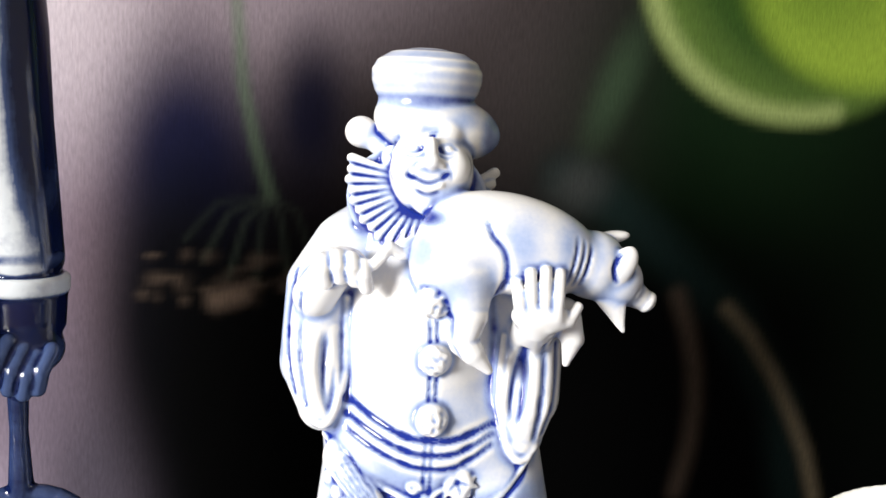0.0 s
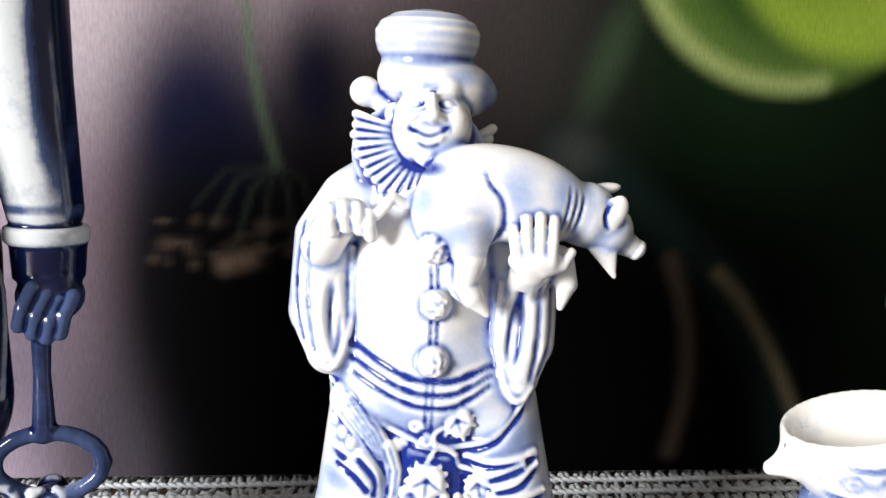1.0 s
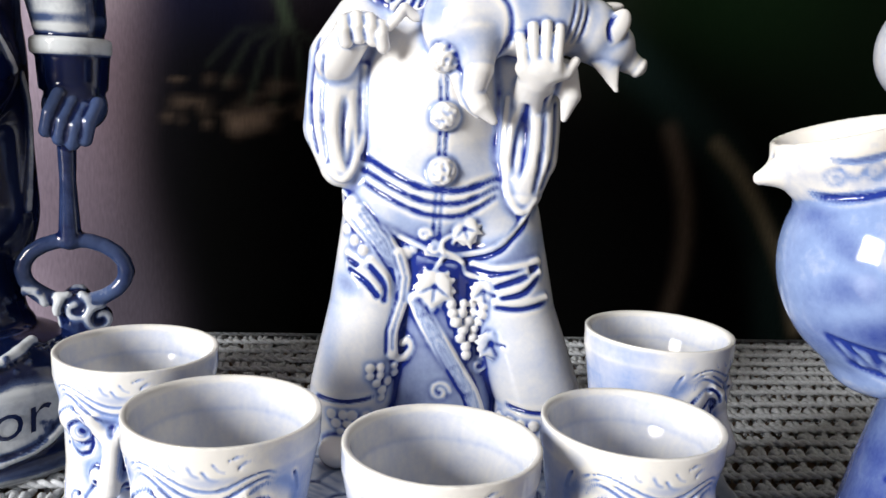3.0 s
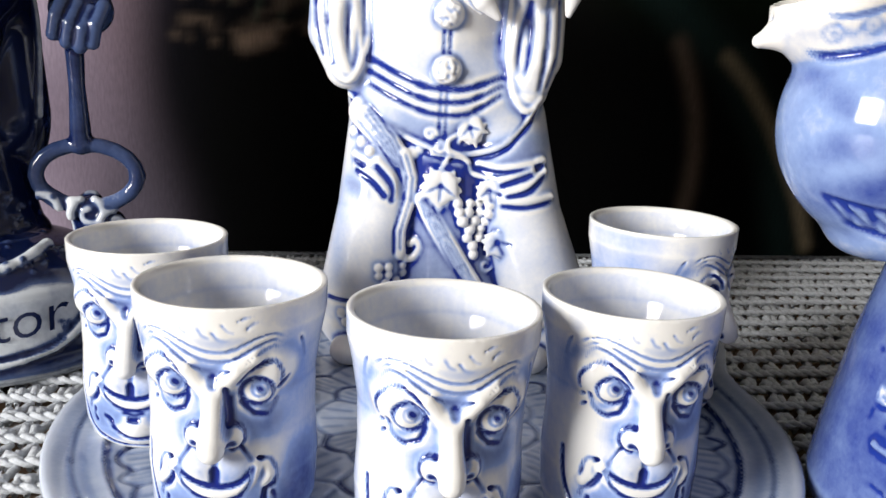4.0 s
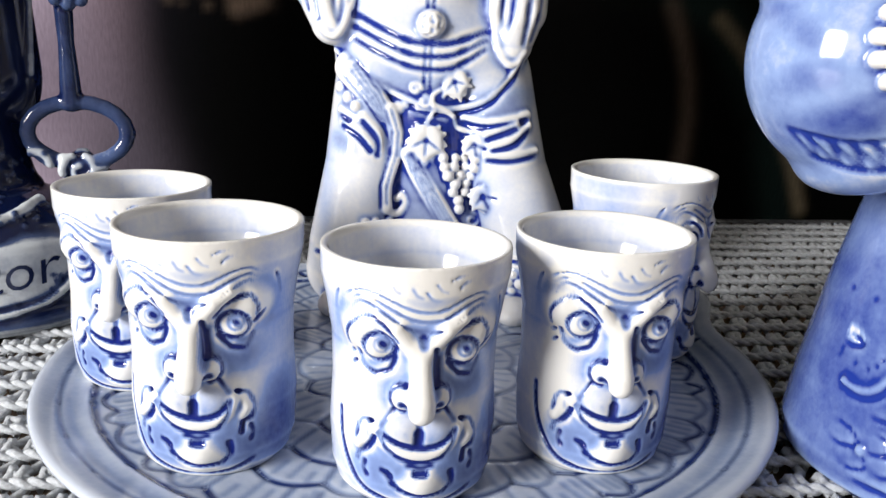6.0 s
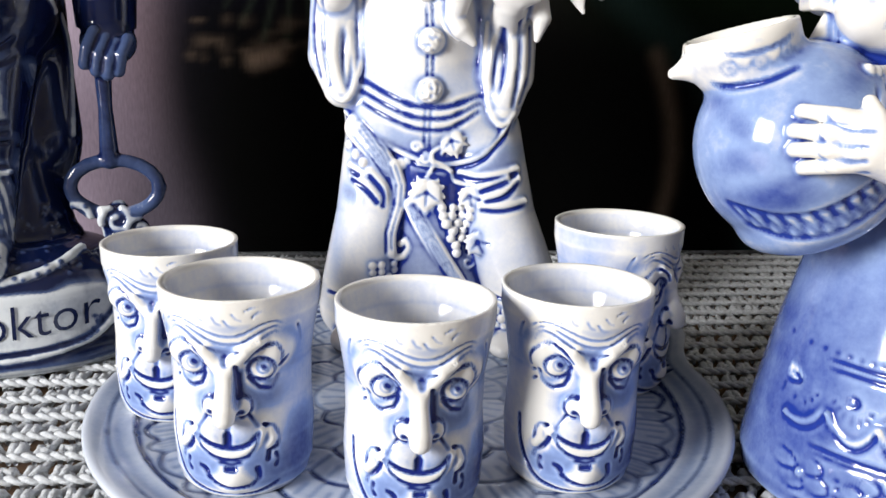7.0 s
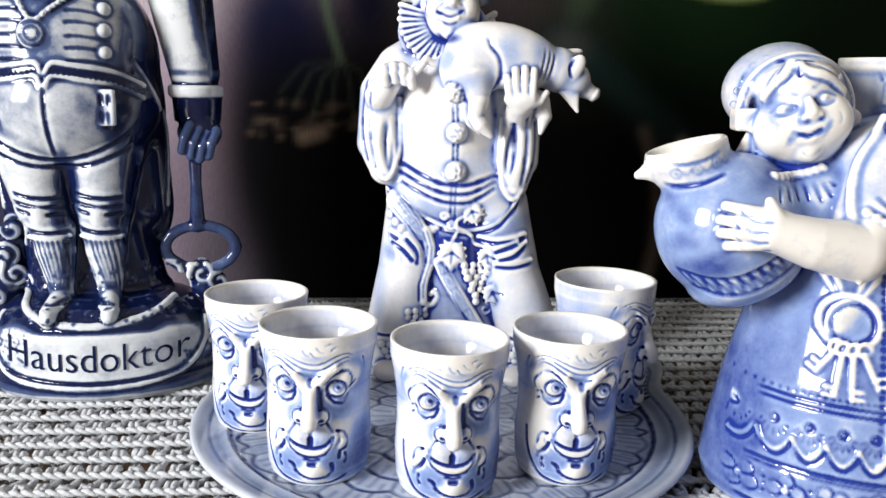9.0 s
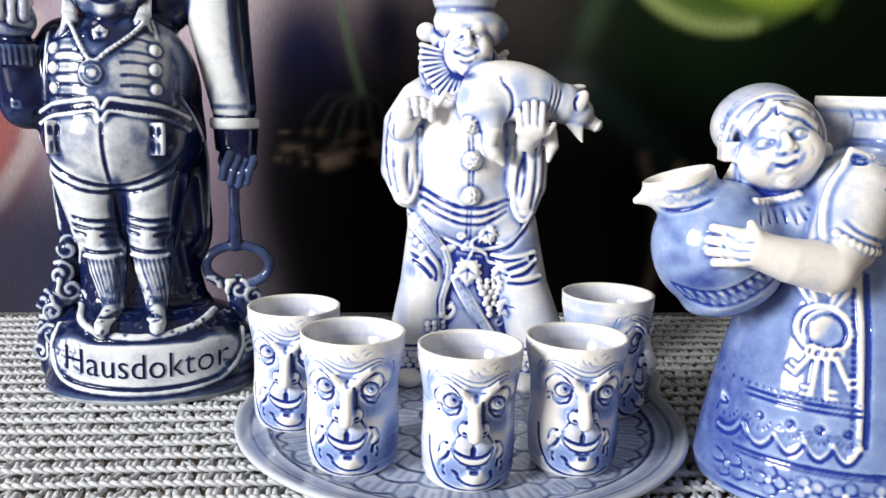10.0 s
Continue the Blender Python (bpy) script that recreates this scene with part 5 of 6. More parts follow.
    for i in range(150):
        x, z = rnd.uniform(-0.030, 0.036), rnd.uniform(0.036, 0.058)
        c.bump(x, z, 0.0008, 0.0006, 0.75, 0.6)
    # scrollwork at both sides
    for s in (-1, 1):
        c.rod([(s * 0.044, 0.006, 0.066 if s < 0 else 0.052), (s * 0.047, 0.002, 0.045), (s * 0.052, 0.0, 0.025), (s * 0.053, 0.0, 0.010)], [0.005, 0.008, 0.007, 0.005], 0.003, 0.85)
    for x, z, r, st, way in ((-0.0415, 0.0735, 0.0062, 0, 1), (-0.0455, 0.0600, 0.0052, 90, -1), (-0.0410, 0.0520, 0.0048, 180, 1), (-0.0545, 0.0460, 0.0050, 30, 1), (-0.0490, 0.0410, 0.0040, 200, -1),
                             (-0.0555, 0.0330, 0.0045, 90, 1), (-0.0560, 0.0200, 0.0045, 0, -1), (-0.0500, 0.0300, 0.0040, 120, -1), (0.0455, 0.0510, 0.0055, 180, -1), (0.0530, 0.0470, 0.0045, 60, 1),
                             (0.0530, 0.0330, 0.0050, 0, 1), (0.0500, 0.0230, 0.0040, 90, -1)):
        c.ball((x, 0.001, z), (r * 0.8, 0.004, r * 0.8), 0.002, 0.95)
        c.curl(x, z, r * 1.15, 0.0014, 1.2, st, way, 0.30)
        c.draw([(x + r * 1.15 * math.cos(radians(st)), z + r * 1.15 * math.sin(radians(st))), (x + r * 1.5 * math.cos(radians(st - 50 * way)), z + r * 1.5 * math.sin(radians(st - 50 * way)))], 0.0013, 0.25, True)
    # banner
    c.tint(0.0005, 0.0210, 0.0560, 0.0112, 0.0, 0.14, y1=0.0)
    for x in (-0.034, 0.034):
        c.tint(x, 0.0240, 0.0120, 0.0095, 0.0, 0.25, y1=0.0)
    for i in range(110):
        u = rnd.random() ** 2
        x, z = (-0.0445 + 0.014 * u, rnd.uniform(0.013, 0.032)) if i % 3 else (0.0440 - 0.006 * u, rnd.uniform(0.012, 0.020))
        c.tint(x, z, 0.0005, 0.0005, 0.55, 0.5, y1=0.0)
    c.draw([(-0.0445, 0.0360), (-0.0470, 0.0260), (-0.0440, 0.0150), (-0.0340, 0.0095), (-0.0150, 0.0075), (0.0050, 0.0070), (0.0250, 0.0085), (0.0400, 0.0130), (0.0465, 0.0220), (0.0470, 0.0320)], 0.0016, 0.06, True, gap=0.0007)
    c.draw([(-0.0400, 0.0135), (-0.0300, 0.0110), (0.0, 0.0093), (0.0300, 0.0108), (0.0400, 0.0140)], 0.0006, 0.95)
    c.tint(0.0, 0.0006, 0.07, 0.0034, 0.16, 0.4)
    c.tint(0.0, 0.0060, 0.045, 0.0012, 0.45, 0.9, y1=0.0)
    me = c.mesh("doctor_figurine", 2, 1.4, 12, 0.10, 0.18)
    bm = bmesh.new()
    bm.from_mesh(me)
    letters = lettering(c, "Hausdoktor", 0.0182, 0.0005, 0.0148, 0.0030)
    flat = bpy.data.meshes.new("letters")
    flat.attributes.new("cobalt", "FLOAT", "POINT")
    letters.to_mesh(flat)
    letters.free()
    old = len(bm.verts)
    bm.from_mesh(flat)
    lay = bm.verts.layers.float["cobalt"]
    bm.verts.ensure_lookup_table()
    for i in range(old, len(bm.verts)):
        bm.verts[i][lay] = 0.98
    bm.to_mesh(me)
    bm.free()
    bpy.data.meshes.remove(flat)
    me.materials.append(GLAZE_DOCTOR)
    ob = tagged(new("doctor_figurine", me), "dark ink-blue and white glazed stout doctor bottle on the knitted cloth", "figurine")
    ob.matrix_world = pose(-0.174, 0.248, 0.0, 0, 0, 14)
    return ob


doctor()

# ---- the maid bottle with jug and basket ----
def maid():
    """The head leans over the jug, both out to the side of the skirt."""
    c = Clay((-0.100, -0.066, -0.002), (0.066, 0.062, 0.170), 0.00056)
    c.turned((0, 0, 0), [(0, 0.0520), (0.003, 0.0560), (0.008, 0.0565), (0.022, 0.0545), (0.045, 0.0500), (0.075, 0.0425), (0.095, 0.036), (0.11, 0.03)], 0.004, 0.44, 0.88)
    c.ball((0.0, -0.004, 0.112), (0.034, 0.030, 0.030), 0.006, 0.34)
    c.turned((0.026, 0.022, 0.085), [(0, 0.026), (0.070, 0.036), (0.0725, 0.0375), (0.076, 0.0375)], 0.003, 0.20)
    c.turned((0.026, 0.022, 0.105), [(0, 0.026), (0.056, 0.0335), (0.060, 0.0340)], 0.001, -0.4, cut=True)
    c.lo += (0.006, -0.006, -0.002)
    # jug
    c.ball((-0.0525, -0.022, 0.1000), (0.0255, 0.0240, 0.0262), 0.002, 0.40, (0, -25, 0))
    c.ball((-0.0460, -0.022, 0.0840), (0.0200, 0.0190, 0.0100), 0.003, 0.42, (0, -25, 0))
    c.tint(-0.0560, 0.1020, 0.0140, 0.0100, 0.28, 0.9, y1=0.01)
    c.tint(-0.0640, 0.0880, 0.0090, 0.0050, 0.75, 0.7, 25, y1=0.01)
    c.rod([(-0.0625, -0.022, 0.1140), (-0.0655, -0.022, 0.1185), (-0.0690, -0.022, 0.1250)], [0.0130, 0.0130, 0.0142], 0.002, 0.18)
    c.rod([(-0.0690, -0.022, 0.1225), (-0.0765, -0.022, 0.1198), (-0.0850, -0.022, 0.1168)], [0.0080, 0.0055, 0.0016], 0.003, 0.10)
    c.ball((-0.0700, -0.022, 0.1328), (0.0200, 0.0200, 0.0060), 0.001, -0.5, (0, -18, 0), cut=True)
    c.ball((-0.0700, -0.022, 0.1266), (0.0118, 0.0112, 0.0055), 0.002, -0.6, (0, -18, 0), cut=True)
    c.rod([(-0.0715, -0.022, 0.1266), (-0.0812, -0.022, 0.1210)], [0.0040, 0.0012], 0.002, -0.5, cut=True)
    for d, w in ((-0.0008, 0.0007), (0.0068, 0.0003)):
        c.draw(arc(-0.0772 + d * 0.1, 0.1152 + d, -0.0600, 0.1206 + d, 0.0016), w, 0.7, gap=0.001)
    for x, z in ((-0.0745, 0.1188), (-0.0680, 0.1206), (-0.0618, 0.1232)):
        c.draw([(x + 0.0017 * math.cos(math.tau * k / 12), z + 0.0017 * math.sin(math.tau * k / 12)) for k in range(13)], 0.00022, 0.50, k=0.0003, gap=0.0006)
        c.draw([(x - 0.0002, z), (x + 0.0002, z)], 0.0003, 0.6, k=0.0003, gap=0.0006)
        c.draw(arc(x + 0.0021, z + 0.0006, x + 0.0045, z + 0.0015, 0.0012), 0.00022, 0.45, k=0.0003, gap=0.0006)
    up = [(-0.0715, 0.0865), (-0.0610, 0.0850), (-0.0520, 0.0872), (-0.0430, 0.0930), (-0.0370, 0.0990)]
    low = [(-0.0660, 0.0808), (-0.0570, 0.0792), (-0.0480, 0.0812), (-0.0400, 0.0862), (-0.0340, 0.0910)]
    for run, w in ((up, 0.0005), (low, 0.0005)):
        c.draw(run, w, 0.8, gap=0.001)
    top, foot = c.along(up, 0.0016), c.along(low, 0.0016)
    for i in range(0, min(len(top), len(foot)) - 2, 2):
        c.draw([top[i], foot[i + 1], top[i + 2]], 0.0004, 0.7, gap=0.001)
    for x, z, r, q in ((-0.0695, 0.0975, 0.0050, 0.0030), (-0.0600, 0.0935, 0.0026, 0.0016), (-0.0720, 0.1060, 0.0020, 0.0045), (-0.0470, 0.1180, 0.0060, 0.0025)):
        c.tint(x, z, r, q, 0.62, 0.9, 30, y1=0.01)
    # head with bonnet
    c.lo += (0.004, 0.006, 0.002)
    c.lo -= (0.010, 0.0, 0.0)
    c.ball((-0.0290, -0.006, 0.1100), (0.0230, 0.0230, 0.0190), 0.004, 0.34)
    c.lo[2] -= 0.0015
    MAID_HEAD(c)
    c.lo[2] += 0.0015
    c.lo += (0.006, -0.002, 0.0)
    # arm and hand
    c.ball((-0.0040, -0.0200, 0.1240), (0.0150, 0.0160, 0.0150), 0.003, 0.16)
    c.rod([(-0.0040, -0.0260, 0.1240), (-0.0120, -0.0370, 0.1080)], [0.0140, 0.0122], 0.0025, 0.16)
    c.rod([(-0.0120, -0.0380, 0.1080), (-0.0190, -0.0450, 0.1000), (-0.0340, -0.0475, 0.1025), (-0.0470, -0.0480, 0.1062)], [0.0105, 0.0098, 0.0082, 0.0066], 0.0015, 0.0)
    for d in (0.0, 0.0030):
        c.draw([(-0.0185 + d, 0.1145 + d), (-0.0110, 0.1105 + d), (0.0010, 0.1060 + d)], 0.0005, 0.5, gap=0.001)
    for i in range(9):
        c.bump(-0.0185 + 0.0024 * i, 0.1125 - 0.0009 * i - 0.0012 * math.sin(math.pi * i / 8), 0.0016, 0.0004, 0.03, 0.5)
    c.lo += (-0.0024, 0, 0.0006)
    c.ball((-0.0510, -0.0475, 0.1078), (0.0072, 0.0048, 0.0068), 0.0025, 0.0)
    for x, z, bx, bz in ((-0.0625, 0.1130, -0.0525, 0.1118), (-0.0638, 0.1085, -0.0535, 0.1085), (-0.0635, 0.1042, -0.0532, 0.1055), (-0.0612, 0.1002, -0.0518, 0.1028)):
        y = min((c.front(x, z) or -0.045) - 0.0006, -0.040)
        c.rod([(x, y, z), ((x + bx) / 2, min(y, -0.0470) - 0.0010, (z + bz) / 2 + 0.0004), (bx, -0.0490, bz)], [0.0017, 0.0020, 0.0023], 0.0005, 0.02)
        c.draw([(x + 0.0018, z + 0.0011), ((x + bx) / 2, (z + bz) / 2 - 0.0019), (bx + 0.001, bz - 0.0017)], 0.0003, 0.6, gap=0.001)
    c.rod([(-0.0515, -0.0485, 0.1160), (-0.0500, -0.0500, 0.1130), (-0.0475, -0.0500, 0.1085)], [0.0017, 0.0021, 0.0026], 0.001, 0.0)
    c.lo += (0.0024, 0, -0.0006)
    c.lo += (-0.006, 0.002, 0.0)
    # bib, strap with buckle
    for i in range(7):
        x = -0.0360 + 0.0052 * i
        c.draw([(x * 0.55 - 0.0270, 0.1200), (x * 0.66 - 0.0240, 0.1168), (x * 0.74 - 0.0215, 0.1135)], 0.0004, 0.55)
    for i in range(9):
        c.bump(-0.0490 + 0.0022 * i, 0.1212 - 0.0014 * math.sin(math.pi * i / 8) + 0.0003 * i, 0.0018, 0.0005, 0.0, 0.6)
    c.draw([(-0.0140, 0.1385), (-0.0215, 0.1290), (-0.0260, 0.1180), (-0.0280, 0.1090)], 0.0022, 0.25, True, sink=0.001)
    c.slab((-0.0130, (c.front(-0.0130, 0.1380) or -0.02), 0.1380), (0.0046, 0.0018, 0.0036), 0.001, 0.001, 0.16, (0, 20, 0))
    c.draw([(-0.0150, 0.1392), (-0.0112, 0.1386), (-0.0112, 0.1364), (-0.0148, 0.1370), (-0.0150, 0.1392)], 0.0006, 0.85, gap=0.001)
    c.lo += (-0.0030, 0, 0.0008)
    # straps, key ring and keys
    for x0, x1 in ((-0.0330, -0.0270), (-0.0290, -0.0250), (-0.0180, -0.0215), (-0.0130, -0.0200)):
        c.draw([(x0, 0.0930), ((x0 + x1) / 2, 0.0880), (x1, 0.0830)], 0.0010, 0.12, True)
    y = c.front(-0.0234, 0.0745)
    c.ball((-0.0234, y + 0.0020, 0.0745), (0.0080, 0.0026, 0.0080), 0.001, 0.15)
    c.draw([(-0.0234 + 0.0086 * math.cos(math.tau * i / 24), 0.0745 + 0.0086 * math.sin(math.tau * i / 24)) for i in range(25)], 0.0013, 0.10, True)
    c.draw([(-0.0234 + 0.0066 * math.cos(math.tau * i / 24), 0.0745 + 0.0066 * math.sin(math.tau * i / 24)) for i in range(25)], 0.0006, 0.8)
    for x0, z0, x1, z1 in ((-0.0275, 0.0650, -0.0325, 0.0575), (-0.0255, 0.0645, -0.0275, 0.0500), (-0.0225, 0.0645, -0.0225, 0.0500), (-0.0195, 0.0650, -0.0150, 0.0545)):
        c.ring((x0, (c.front(x0, z0) or -0.05), z0 + 0.0015), 0.0022, 0.0022, 0.0008, 0.0005, 0.08, steps=10)
        c.draw([(x0, z0), (x1, z1)], 0.0010, 0.05, True, k=0.0004)
        ux, uz = (x1 - x0), (z1 - z0)
        q = math.hypot(ux, uz)
        ux, uz = ux / q, uz / q
        for f in (0.0, 0.0026):
            bx, bz = x1 - ux * f, z1 - uz * f
            way = -1 if x1 < -0.026 else 1
            c.draw([(bx, bz), (bx - way * uz * 0.0032, bz + way * ux * 0.0032)], 0.0009, 0.05, True, k=0.0004)
    c.lo += (0.0030, 0, -0.0008)
    # apron edge, lace and border
    c.draw([(-0.0095, 0.0950), (-0.0085, 0.0700), (-0.0085, 0.0350), (-0.0110, 0.0285)], 0.0013, 0.18, True)
    c.draw([(-0.0070, 0.0950), (-0.0060, 0.0700), (-0.0060, 0.0330)], 0.0008, 0.95)
    for i in range(20):
        c.draw([(-0.0112, 0.0900 - 0.0026 * i), (-0.0112, 0.0897 - 0.0026 * i)], 0.0005, 0.9)
    for z, w, g in ((0.0462, 0.0005, 0.85), (0.0440, 0.0005, 0.85), (0.0225, 0.0006, 0.9), (0.0208, 0.0004, 0.7), (0.0062, 0.0006, 0.9)):
        c.draw([(-0.0540 + 0.0020 * i, z) for i in range(24 if z > 0.03 else 50)], w, g)
    for i in range(22):
        c.draw([(-0.0510 + 0.0020 * i, 0.0482), (-0.0508 + 0.0020 * i, 0.0482)], 0.0004, 0.8)
    for i in range(5):
        x = -0.0510 + 0.0094 * i + 0.0012
        c.draw(arc(x - 0.0047, 0.0325, x + 0.0047, 0.0325, 0.0055), 0.0008, 0.30, True)
        c.draw(arc(x - 0.0047, 0.0308, x + 0.0047, 0.0308, 0.0055), 0.0005, 0.9)
        c.tint(x, 0.0350, 0.0045, 0.0060, 0.30, 0.5, y1=0.0)
        c.draw([(x + 0.0013 * math.cos(math.tau * k / 8), 0.0372 + 0.0013 * math.sin(math.tau * k / 8)) for k in range(9)], 0.0005, 0.85, gap=0.0008)
        for k in range(7):
            a = radians(195 + 25 * k)
            c.draw([(x + 0.0026 * math.cos(a), 0.0366 + 0.0026 * math.sin(a)), (x + 0.0042 * math.cos(a), 0.0366 + 0.0048 * math.sin(a))], 0.00028, 0.72, k=0.0003)
    for i in range(8):
        x = -0.0490 + 0.0124 * i
        z = 0.0140
        for k in range(4):
            a = radians(60 + 90 * k + 31 * i)
            fx, fz = x + 0.0032 * math.cos(a), z + 0.0032 * math.sin(a)
            c.draw([(fx + 0.0025 * math.cos(math.tau * q / 12), fz + 0.0025 * math.sin(math.tau * q / 12)) for q in range(13)], 0.0003, 0.82, k=0.0003, gap=0.0008)
            c.tint(fx, fz, 0.0019, 0.0019, 0.30, 0.4, y1=0.0)
        c.bump(x, z, 0.0013, 0.0004, 0.1, 0.6)
        for k in (-1, 0, 1):
            c.draw([(x + 0.0052, z + 0.0022 * k), (x + 0.0072, z + 0.0022 * k)], 0.0003, 0.65)
    # left of the skirt gets less light: that shade is painted in deeper blue
    c.tint(-0.0500, 0.0300, 0.0100, 0.0400, 0.66, 0.8, y1=0.1)
    c.tint(-0.0500, 0.0390, 0.0012, 0.0018, 0.05, 0.6, y1=-0.010)
    # basket rim
    for i, z in enumerate((0.1520, 0.1440, 0.1360, 0.1280, 0.1200)):
        c.draw([(-0.0060 + 0.0030 * q, z) for q in range(22)], 0.0003, 0.36, k=0.0003)
        for q in range(6):
            x = -0.004 + 0.011 * q + 0.0055 * (i % 2)
            c.draw([(x, z), (x, z - 0.0078)], 0.0003, 0.34, k=0.0003)
    for q in range(20):
        c.draw([(-0.006 + 0.003 * q, 0.1552), (-0.0045 + 0.003 * q, 0.1530)], 0.0004, 0.45, k=0.0004)
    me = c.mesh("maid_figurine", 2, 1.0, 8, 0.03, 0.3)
    me.materials.append(GLAZE_MAID)
    ob = tagged(new("maid_figurine", me), "sky-blue glazed maid bottle hugging a round jug, with hanging keys", "figurine")
    ob.matrix_world = pose(0.154, 0.168, 0.0)
    return ob


def MAID_HEAD(c):
    c.ball((-0.0375, -0.0130, 0.1370), (0.0152, 0.0165, 0.0158), 0.002, 0.03)
    c.ball((-0.0405, 0.0060, 0.1478), (0.0190, 0.0205, 0.0160), 0.0010, 0.24, (0, -18, 0))
    # rolled brim, its edge lines and the row of circles
    def rim(a, grow=0.0, y=-0.0115):
        return (-0.0390 + (0.0178 + grow) * math.cos(radians(a)), y, 0.1412 + (0.0172 + grow) * math.sin(radians(a)))
    c.rod([rim(a) for a in range(196, -10, -8)], 0.0021, 0.0008, 0.10)
    c.rod([rim(a, 0.0006, -0.0138) for a in range(190, 0, -8)], 0.0005, 0.0004, 0.75, cut=True)
    c.rod([rim(a, 0.0013, -0.0085) for a in range(190, 0, -8)], 0.0005, 0.0004, 0.75, cut=True)
    for i in range(8):
        x, _, z = rim(178 - 15 * i, 0.0012)
        y = -0.0050
        c.ring((x, y, z), 0.0014, 0.0014, 0.0004, 0.0003, 0.55, steps=10)
    # fringe parted over the forehead
    c.ball((-0.0400, -0.0125, 0.1495), (0.0140, 0.0125, 0.0082), 0.003, 0.03, (0, -10, 0))
    for run in (((-0.0440, 0.1562), (-0.0455, 0.1535), (-0.0490, 0.1498), (-0.0516, 0.1452)), ((-0.0425, 0.1560), (-0.0395, 0.1536), (-0.0335, 0.1522), (-0.0276, 0.1478))):
        c.draw(run, 0.0019, 0.03, True, k=0.0010)
        c.draw([(x, z - 0.0019) for x, z in run], 0.0004, 0.55, k=0.0006)
    c.draw([(-0.0436, 0.1556), (-0.0424, 0.1520)], 0.0006, 0.8)
    c.draw([(-0.0470, 0.1570), (-0.0420, 0.1576), (-0.0370, 0.1572)], 0.0006, 0.8)
    for x0, z0, x1, z1 in ((-0.0462, 0.1560, -0.0508, 0.1478), (-0.0482, 0.1545, -0.0524, 0.1475), (-0.0405, 0.1560, -0.0318, 0.1532), (-0.0390, 0.1568, -0.0285, 0.1516)):
        c.draw([(x0, z0), ((x0 + x1) / 2, (z0 + z1) / 2 + 0.0006), (x1, z1)], 0.0003, 0.34, k=0.0005)
    # bow at the temple with its hanging ends
    c.slab((-0.0545, -0.0100, 0.1372), (0.0046, 0.0050, 0.0038), 0.0008, 0.0006, 0.12, (0, -4, 0))
    c.slab((-0.0500, -0.0110, 0.1376), (0.0008, 0.0058, 0.0043), 0.0006, 0.0005, 0.05, (0, -4, 0))
    c.rod([(-0.0525, -0.0110, 0.1340), (-0.0542, -0.0130, 0.1262)], [0.0014, 0.0036], 0.0006, 0.12, flat=0.6)
    c.rod([(-0.0516, -0.0120, 0.1340), (-0.0496, -0.0160, 0.1245)], [0.0014, 0.0040], 0.0006, 0.08, flat=0.6)
    c.draw([(-0.0520, 0.1325), (-0.0518, 0.1245)], 0.0006, 0.85)
    c.rod([(-0.0245, -0.0080, 0.1420), (-0.0195, -0.0100, 0.1385)], [0.0022, 0.0036], 0.0008, 0.10, flat=0.6)
    # round laughing face, turned to the jug
    for x, z, r in ((-0.0470, 0.1338, 0.0072), (-0.0305, 0.1385, 0.0068)):
        c.bump(x, z, r, 0.004, 0.0, 0.22)
    for x, z in ((-0.0468, 0.1412), (-0.0348, 0.1452)):
        c.tint(x, z, 0.0042, 0.0022, 0.12, 0.8, 18, y1=0.0)
        c.ball((x, (c.front(x, z) or -0.025) - 0.0006, z), (0.0034, 0.0013, 0.0015), 0.0014, 0.05, (0, -18, 0), cut=True)
        c.bump(x, z, 0.0020, 0.0006, 0.02, 0.42)
        c.draw([(x - 0.0037, z - 0.0010), (x - 0.0020, z + 0.0012), (x + 0.0006, z + 0.0022), (x + 0.0036, z + 0.0014)], 0.0003, 0.48, gap=0.0008)
        c.draw([(x - 0.0034, z - 0.0014), (x - 0.0006, z - 0.0020), (x + 0.0026, z - 0.0008), (x + 0.0036, z + 0.0010)], 0.0003, 0.34, gap=0.0008)
        c.tint(x + 0.0003, z + 0.0003, 0.0009, 0.0009, 0.48, 0.5, y1=0.0)
        c.draw([(x - 0.0036, z + 0.0036), (x - 0.0006, z + 0.0052), (x + 0.0034, z + 0.0050)], 0.0003, 0.16, gap=0.0008)
    y = c.front(-0.0390, 0.1410) or -0.029
    c.ball((-0.0390, y + 0.0004, 0.1404), (0.0021, 0.0021, 0.0019), 0.0014, 0.0)
    c.rod([(-0.0404, y + 0.0006, 0.1450), (-0.0392, y - 0.0002, 0.1415)], [0.0012, 0.0018], 0.0015, 0.0)
    for x, z in ((-0.0411, 0.1392), (-0.0368, 0.1404)):
        c.bump(x, z, 0.0014, 0.0006, 0.02, 0.55)
        c.tint(x + 0.0003, z - 0.0012, 0.0010, 0.0008, 0.75, 0.6, y1=0.0)
    c.tint(-0.0425, 0.1395, 0.0009, 0.0026, 0.38, 0.8, y1=0.0)
    # open mouth, lips, dimples, chin
    c.draw([(-0.0424, 0.1338), (-0.0404, 0.1332), (-0.0380, 0.1337), (-0.0362, 0.1354)], 0.0008, 0.85, gap=0.0006)
    c.draw([(-0.0422, 0.1350), (-0.0398, 0.1352), (-0.0364, 0.1368)], 0.0005, 0.02, True, gap=0.0007)
    c.draw([(-0.0414, 0.1318), (-0.0396, 0.1314), (-0.0370, 0.1328)], 0.0008, 0.02, True, gap=0.0007)
    c.tint(-0.0445, 0.1318, 0.0013, 0.0026, 0.46, 0.8, -30, y1=0.0)
    c.tint(-0.0340, 0.1362, 0.0010, 0.0028, 0.50, 0.8, -20, y1=0.0)
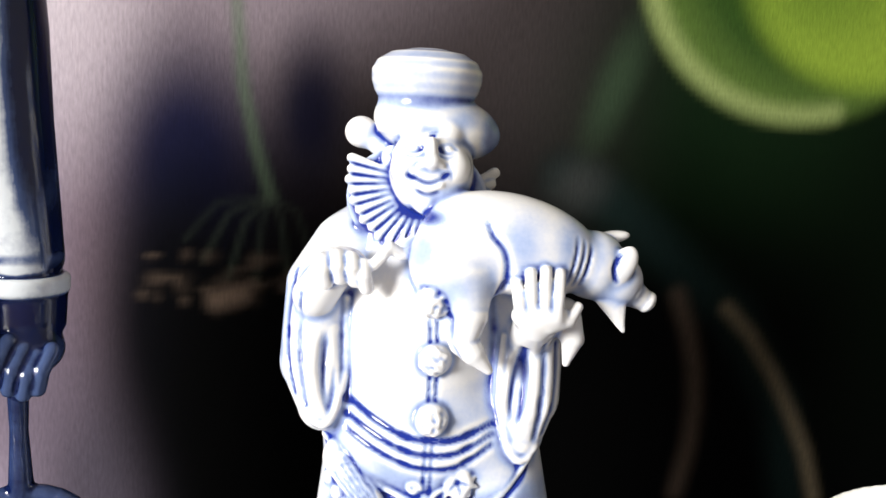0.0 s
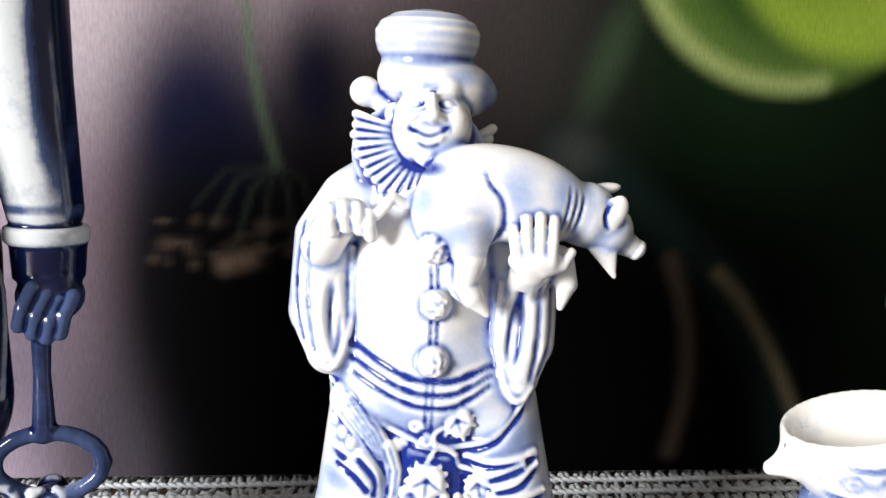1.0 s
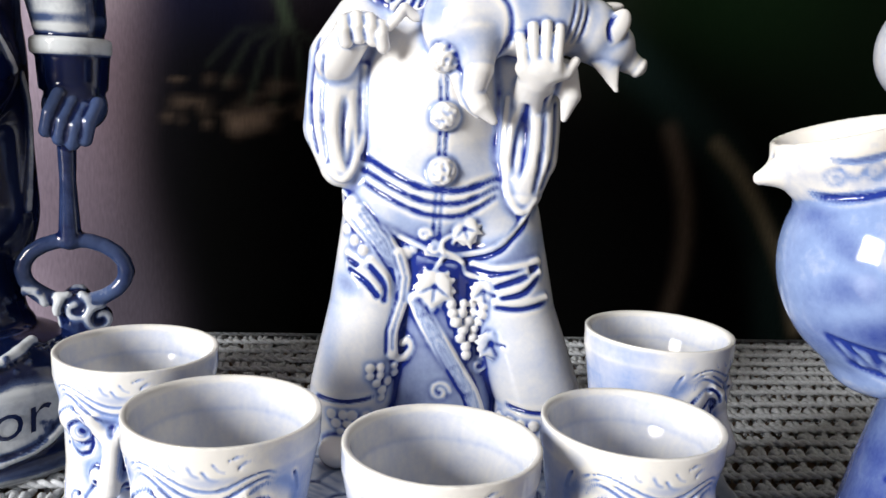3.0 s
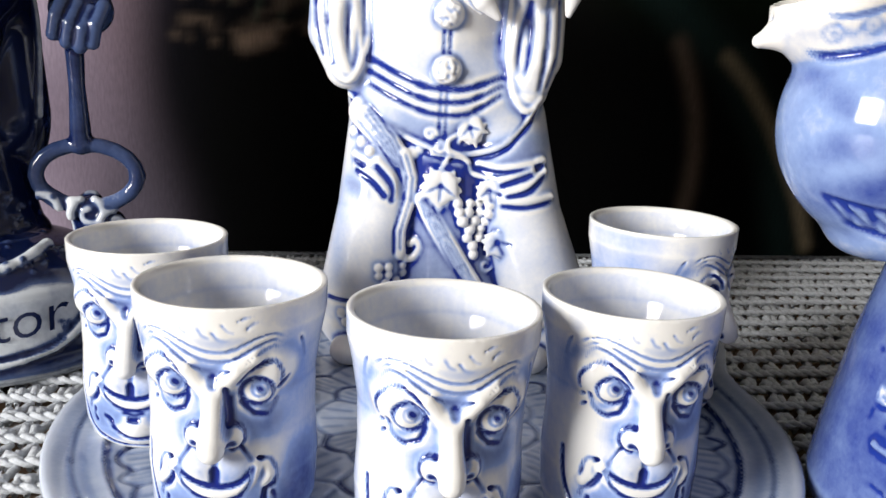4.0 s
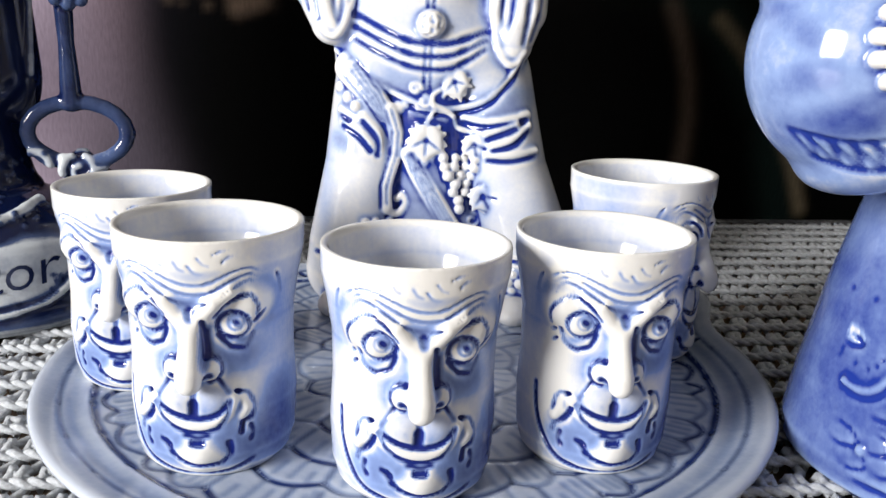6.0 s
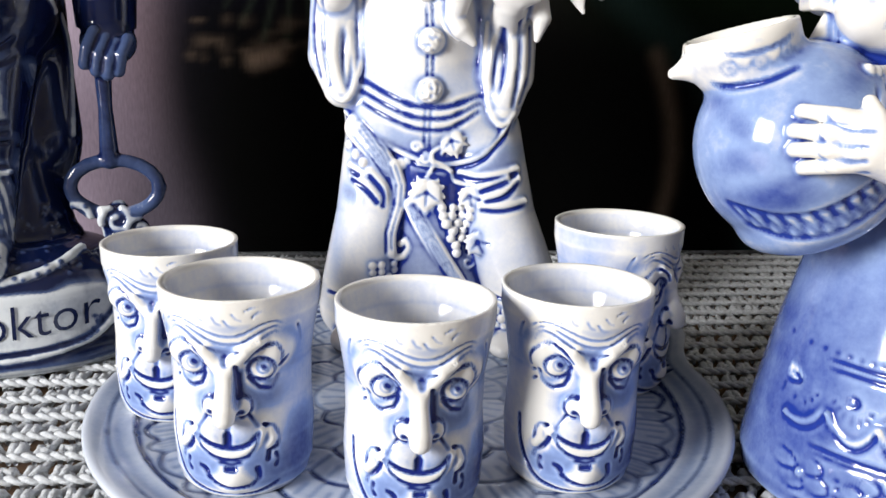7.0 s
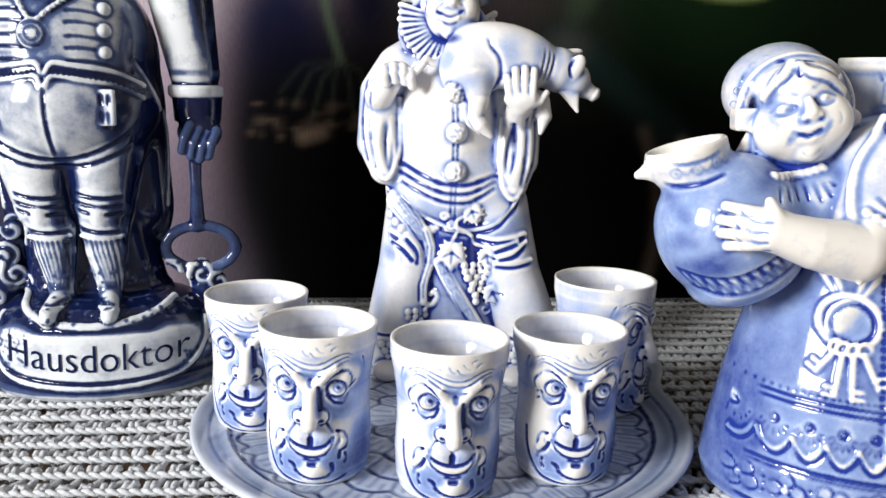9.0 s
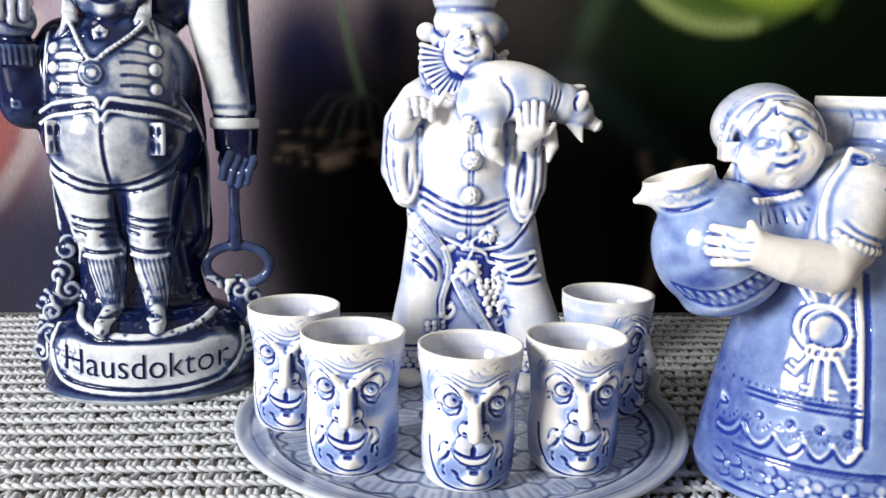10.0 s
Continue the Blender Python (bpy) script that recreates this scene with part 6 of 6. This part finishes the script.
    c.draw([(-0.0442, 0.1345), (-0.0450, 0.1322), (-0.0444, 0.1304)], 0.0003, 0.35, gap=0.0007)
    c.bump(-0.0375, 0.1282, 0.0036, 0.0020, 0.0, 0.34)
    c.draw(arc(-0.0400, 0.1276, -0.0348, 0.1286, 0.0018), 0.0004, 0.35, gap=0.0008)
    c.draw([(-0.0308, 0.1418), (-0.0296, 0.1398), (-0.0302, 0.1378)], 0.0003, 0.30, gap=0.0008)
    c.tint(-0.0500, 0.1390, 0.0022, 0.0070, 0.42, 0.9, y1=0.0)
    c.tint(-0.0400, 0.1222, 0.0110, 0.0018, 0.7, 0.8)
    c.tint(-0.0235, 0.1370, 0.0018, 0.0080, 0.42, 0.9, y1=0.0)


maid()

# ---- the knitted cloth ----
def cloth():
    """Rows of plump stitches with gaps between them, each row closed by a twisted cord."""
    row, col = 0.0140, 0.0076
    verts, faces = [], []
    rnd = random.Random(5)

    def strand(points, radii, sides=6):
        b = len(verts)
        m = len(points)
        for i, (x, y, z) in enumerate(points):
            p, q = points[max(i - 1, 0)], points[min(i + 1, m - 1)]
            dx, dy = q[0] - p[0], q[1] - p[1]
            h = math.hypot(dx, dy) + 1e-9
            nx, ny = -dy / h, dx / h
            for a in range(sides):
                t = math.tau * a / sides
                u, w = radii[i] * math.cos(t), radii[i] * math.sin(t)
                verts.append((x + nx * u, y + ny * u, z + w))
        for i in range(m - 1):
            for a in range(sides):
                p, q = b + i * sides + a, b + i * sides + (a + 1) % sides
                faces.append((p, q, q + sides, p + sides))

    y, n = 0.035, 0
    while y < 0.425:
        off = (n % 2) * col * 0.5 + rnd.uniform(-0.001, 0.001)
        x = -0.47 + off
        ph = rnd.uniform(0, 9)
        run = []
        while x < 0.38:
            big = rnd.uniform(0.85, 1.12)
            lean = rnd.uniform(-0.0012, 0.0018)
            # two strands of one stitch, crossing
            for k in (-1, 1):
                x0 = x + k * 0.0013
                pts = [(x0 + lean * 0.9 * t * k * 0.6 + lean * t + rnd.uniform(-0.0003, 0.0003), y + 0.0008 + 0.0088 * (t + 0.5), -0.0030 + 0.0034 * big * math.cos(t * 2.6)) for t in (-0.5, -0.3, -0.05, 0.2, 0.38, 0.5)]
                strand(pts, [0.0008, 0.0016 * big, 0.0012 * big * rnd.uniform(0.8, 1.2), 0.0018 * big, 0.0010, 0.0006])
            # cross thread in the middle of the stitch
            if rnd.random() < 0.8:
                yy = y + 0.0050 + rnd.uniform(-0.0010, 0.0010)
                strand([(x - 0.0040, yy - 0.0006, -0.0022), (x - 0.0015, yy + 0.0003, 0.0000), (x + 0.0015, yy, 0.0002), (x + 0.0042, yy + 0.0006, -0.0022)], [0.0009, 0.0012, 0.0013, 0.0009], 5)
            # loop that ties the stitch to the cord
            if rnd.random() < 0.7:
                u = rnd.uniform(0.0, 0.4)
                strand([(x + col * 0.1, y + 0.0080, -0.0016), (x + col * (0.2 + u), y + 0.0108, -0.0010), (x + col * (0.3 + u), y + 0.0142, -0.0012)], [0.0012, 0.0014, 0.0010], 5)
            x += col * rnd.uniform(0.94, 1.06)
        for k in (0.0, math.pi):
            run, radii = [], []
            x = -0.47
            while x < 0.38:
                t = x / 0.0042 * math.tau * 0.5 + k + ph
                run.append((x, y + 0.0006 + 0.0006 * math.cos(t) + 0.0005 * math.sin(x * 55 + n), 0.0004 + 0.0007 * math.sin(t)))
                radii.append(0.00105)
                x += 0.0014
            strand(run, radii, 5)
        y += row * rnd.uniform(0.97, 1.03)
        n += 1
    me = bpy.data.meshes.new("tablecloth")
    me.from_pydata(verts, [], faces)
    me.polygons.foreach_set("use_smooth", [True] * len(me.polygons))
    me.materials.append(YARN)
    ob = new("tablecloth", me)
    ob.matrix_world = ROOM @ pose(0, 0, -0.001)
    return tagged(ob, "loosely knitted cream yarn cloth over the dark table", "tablecloth", "", "stuff")


cloth()
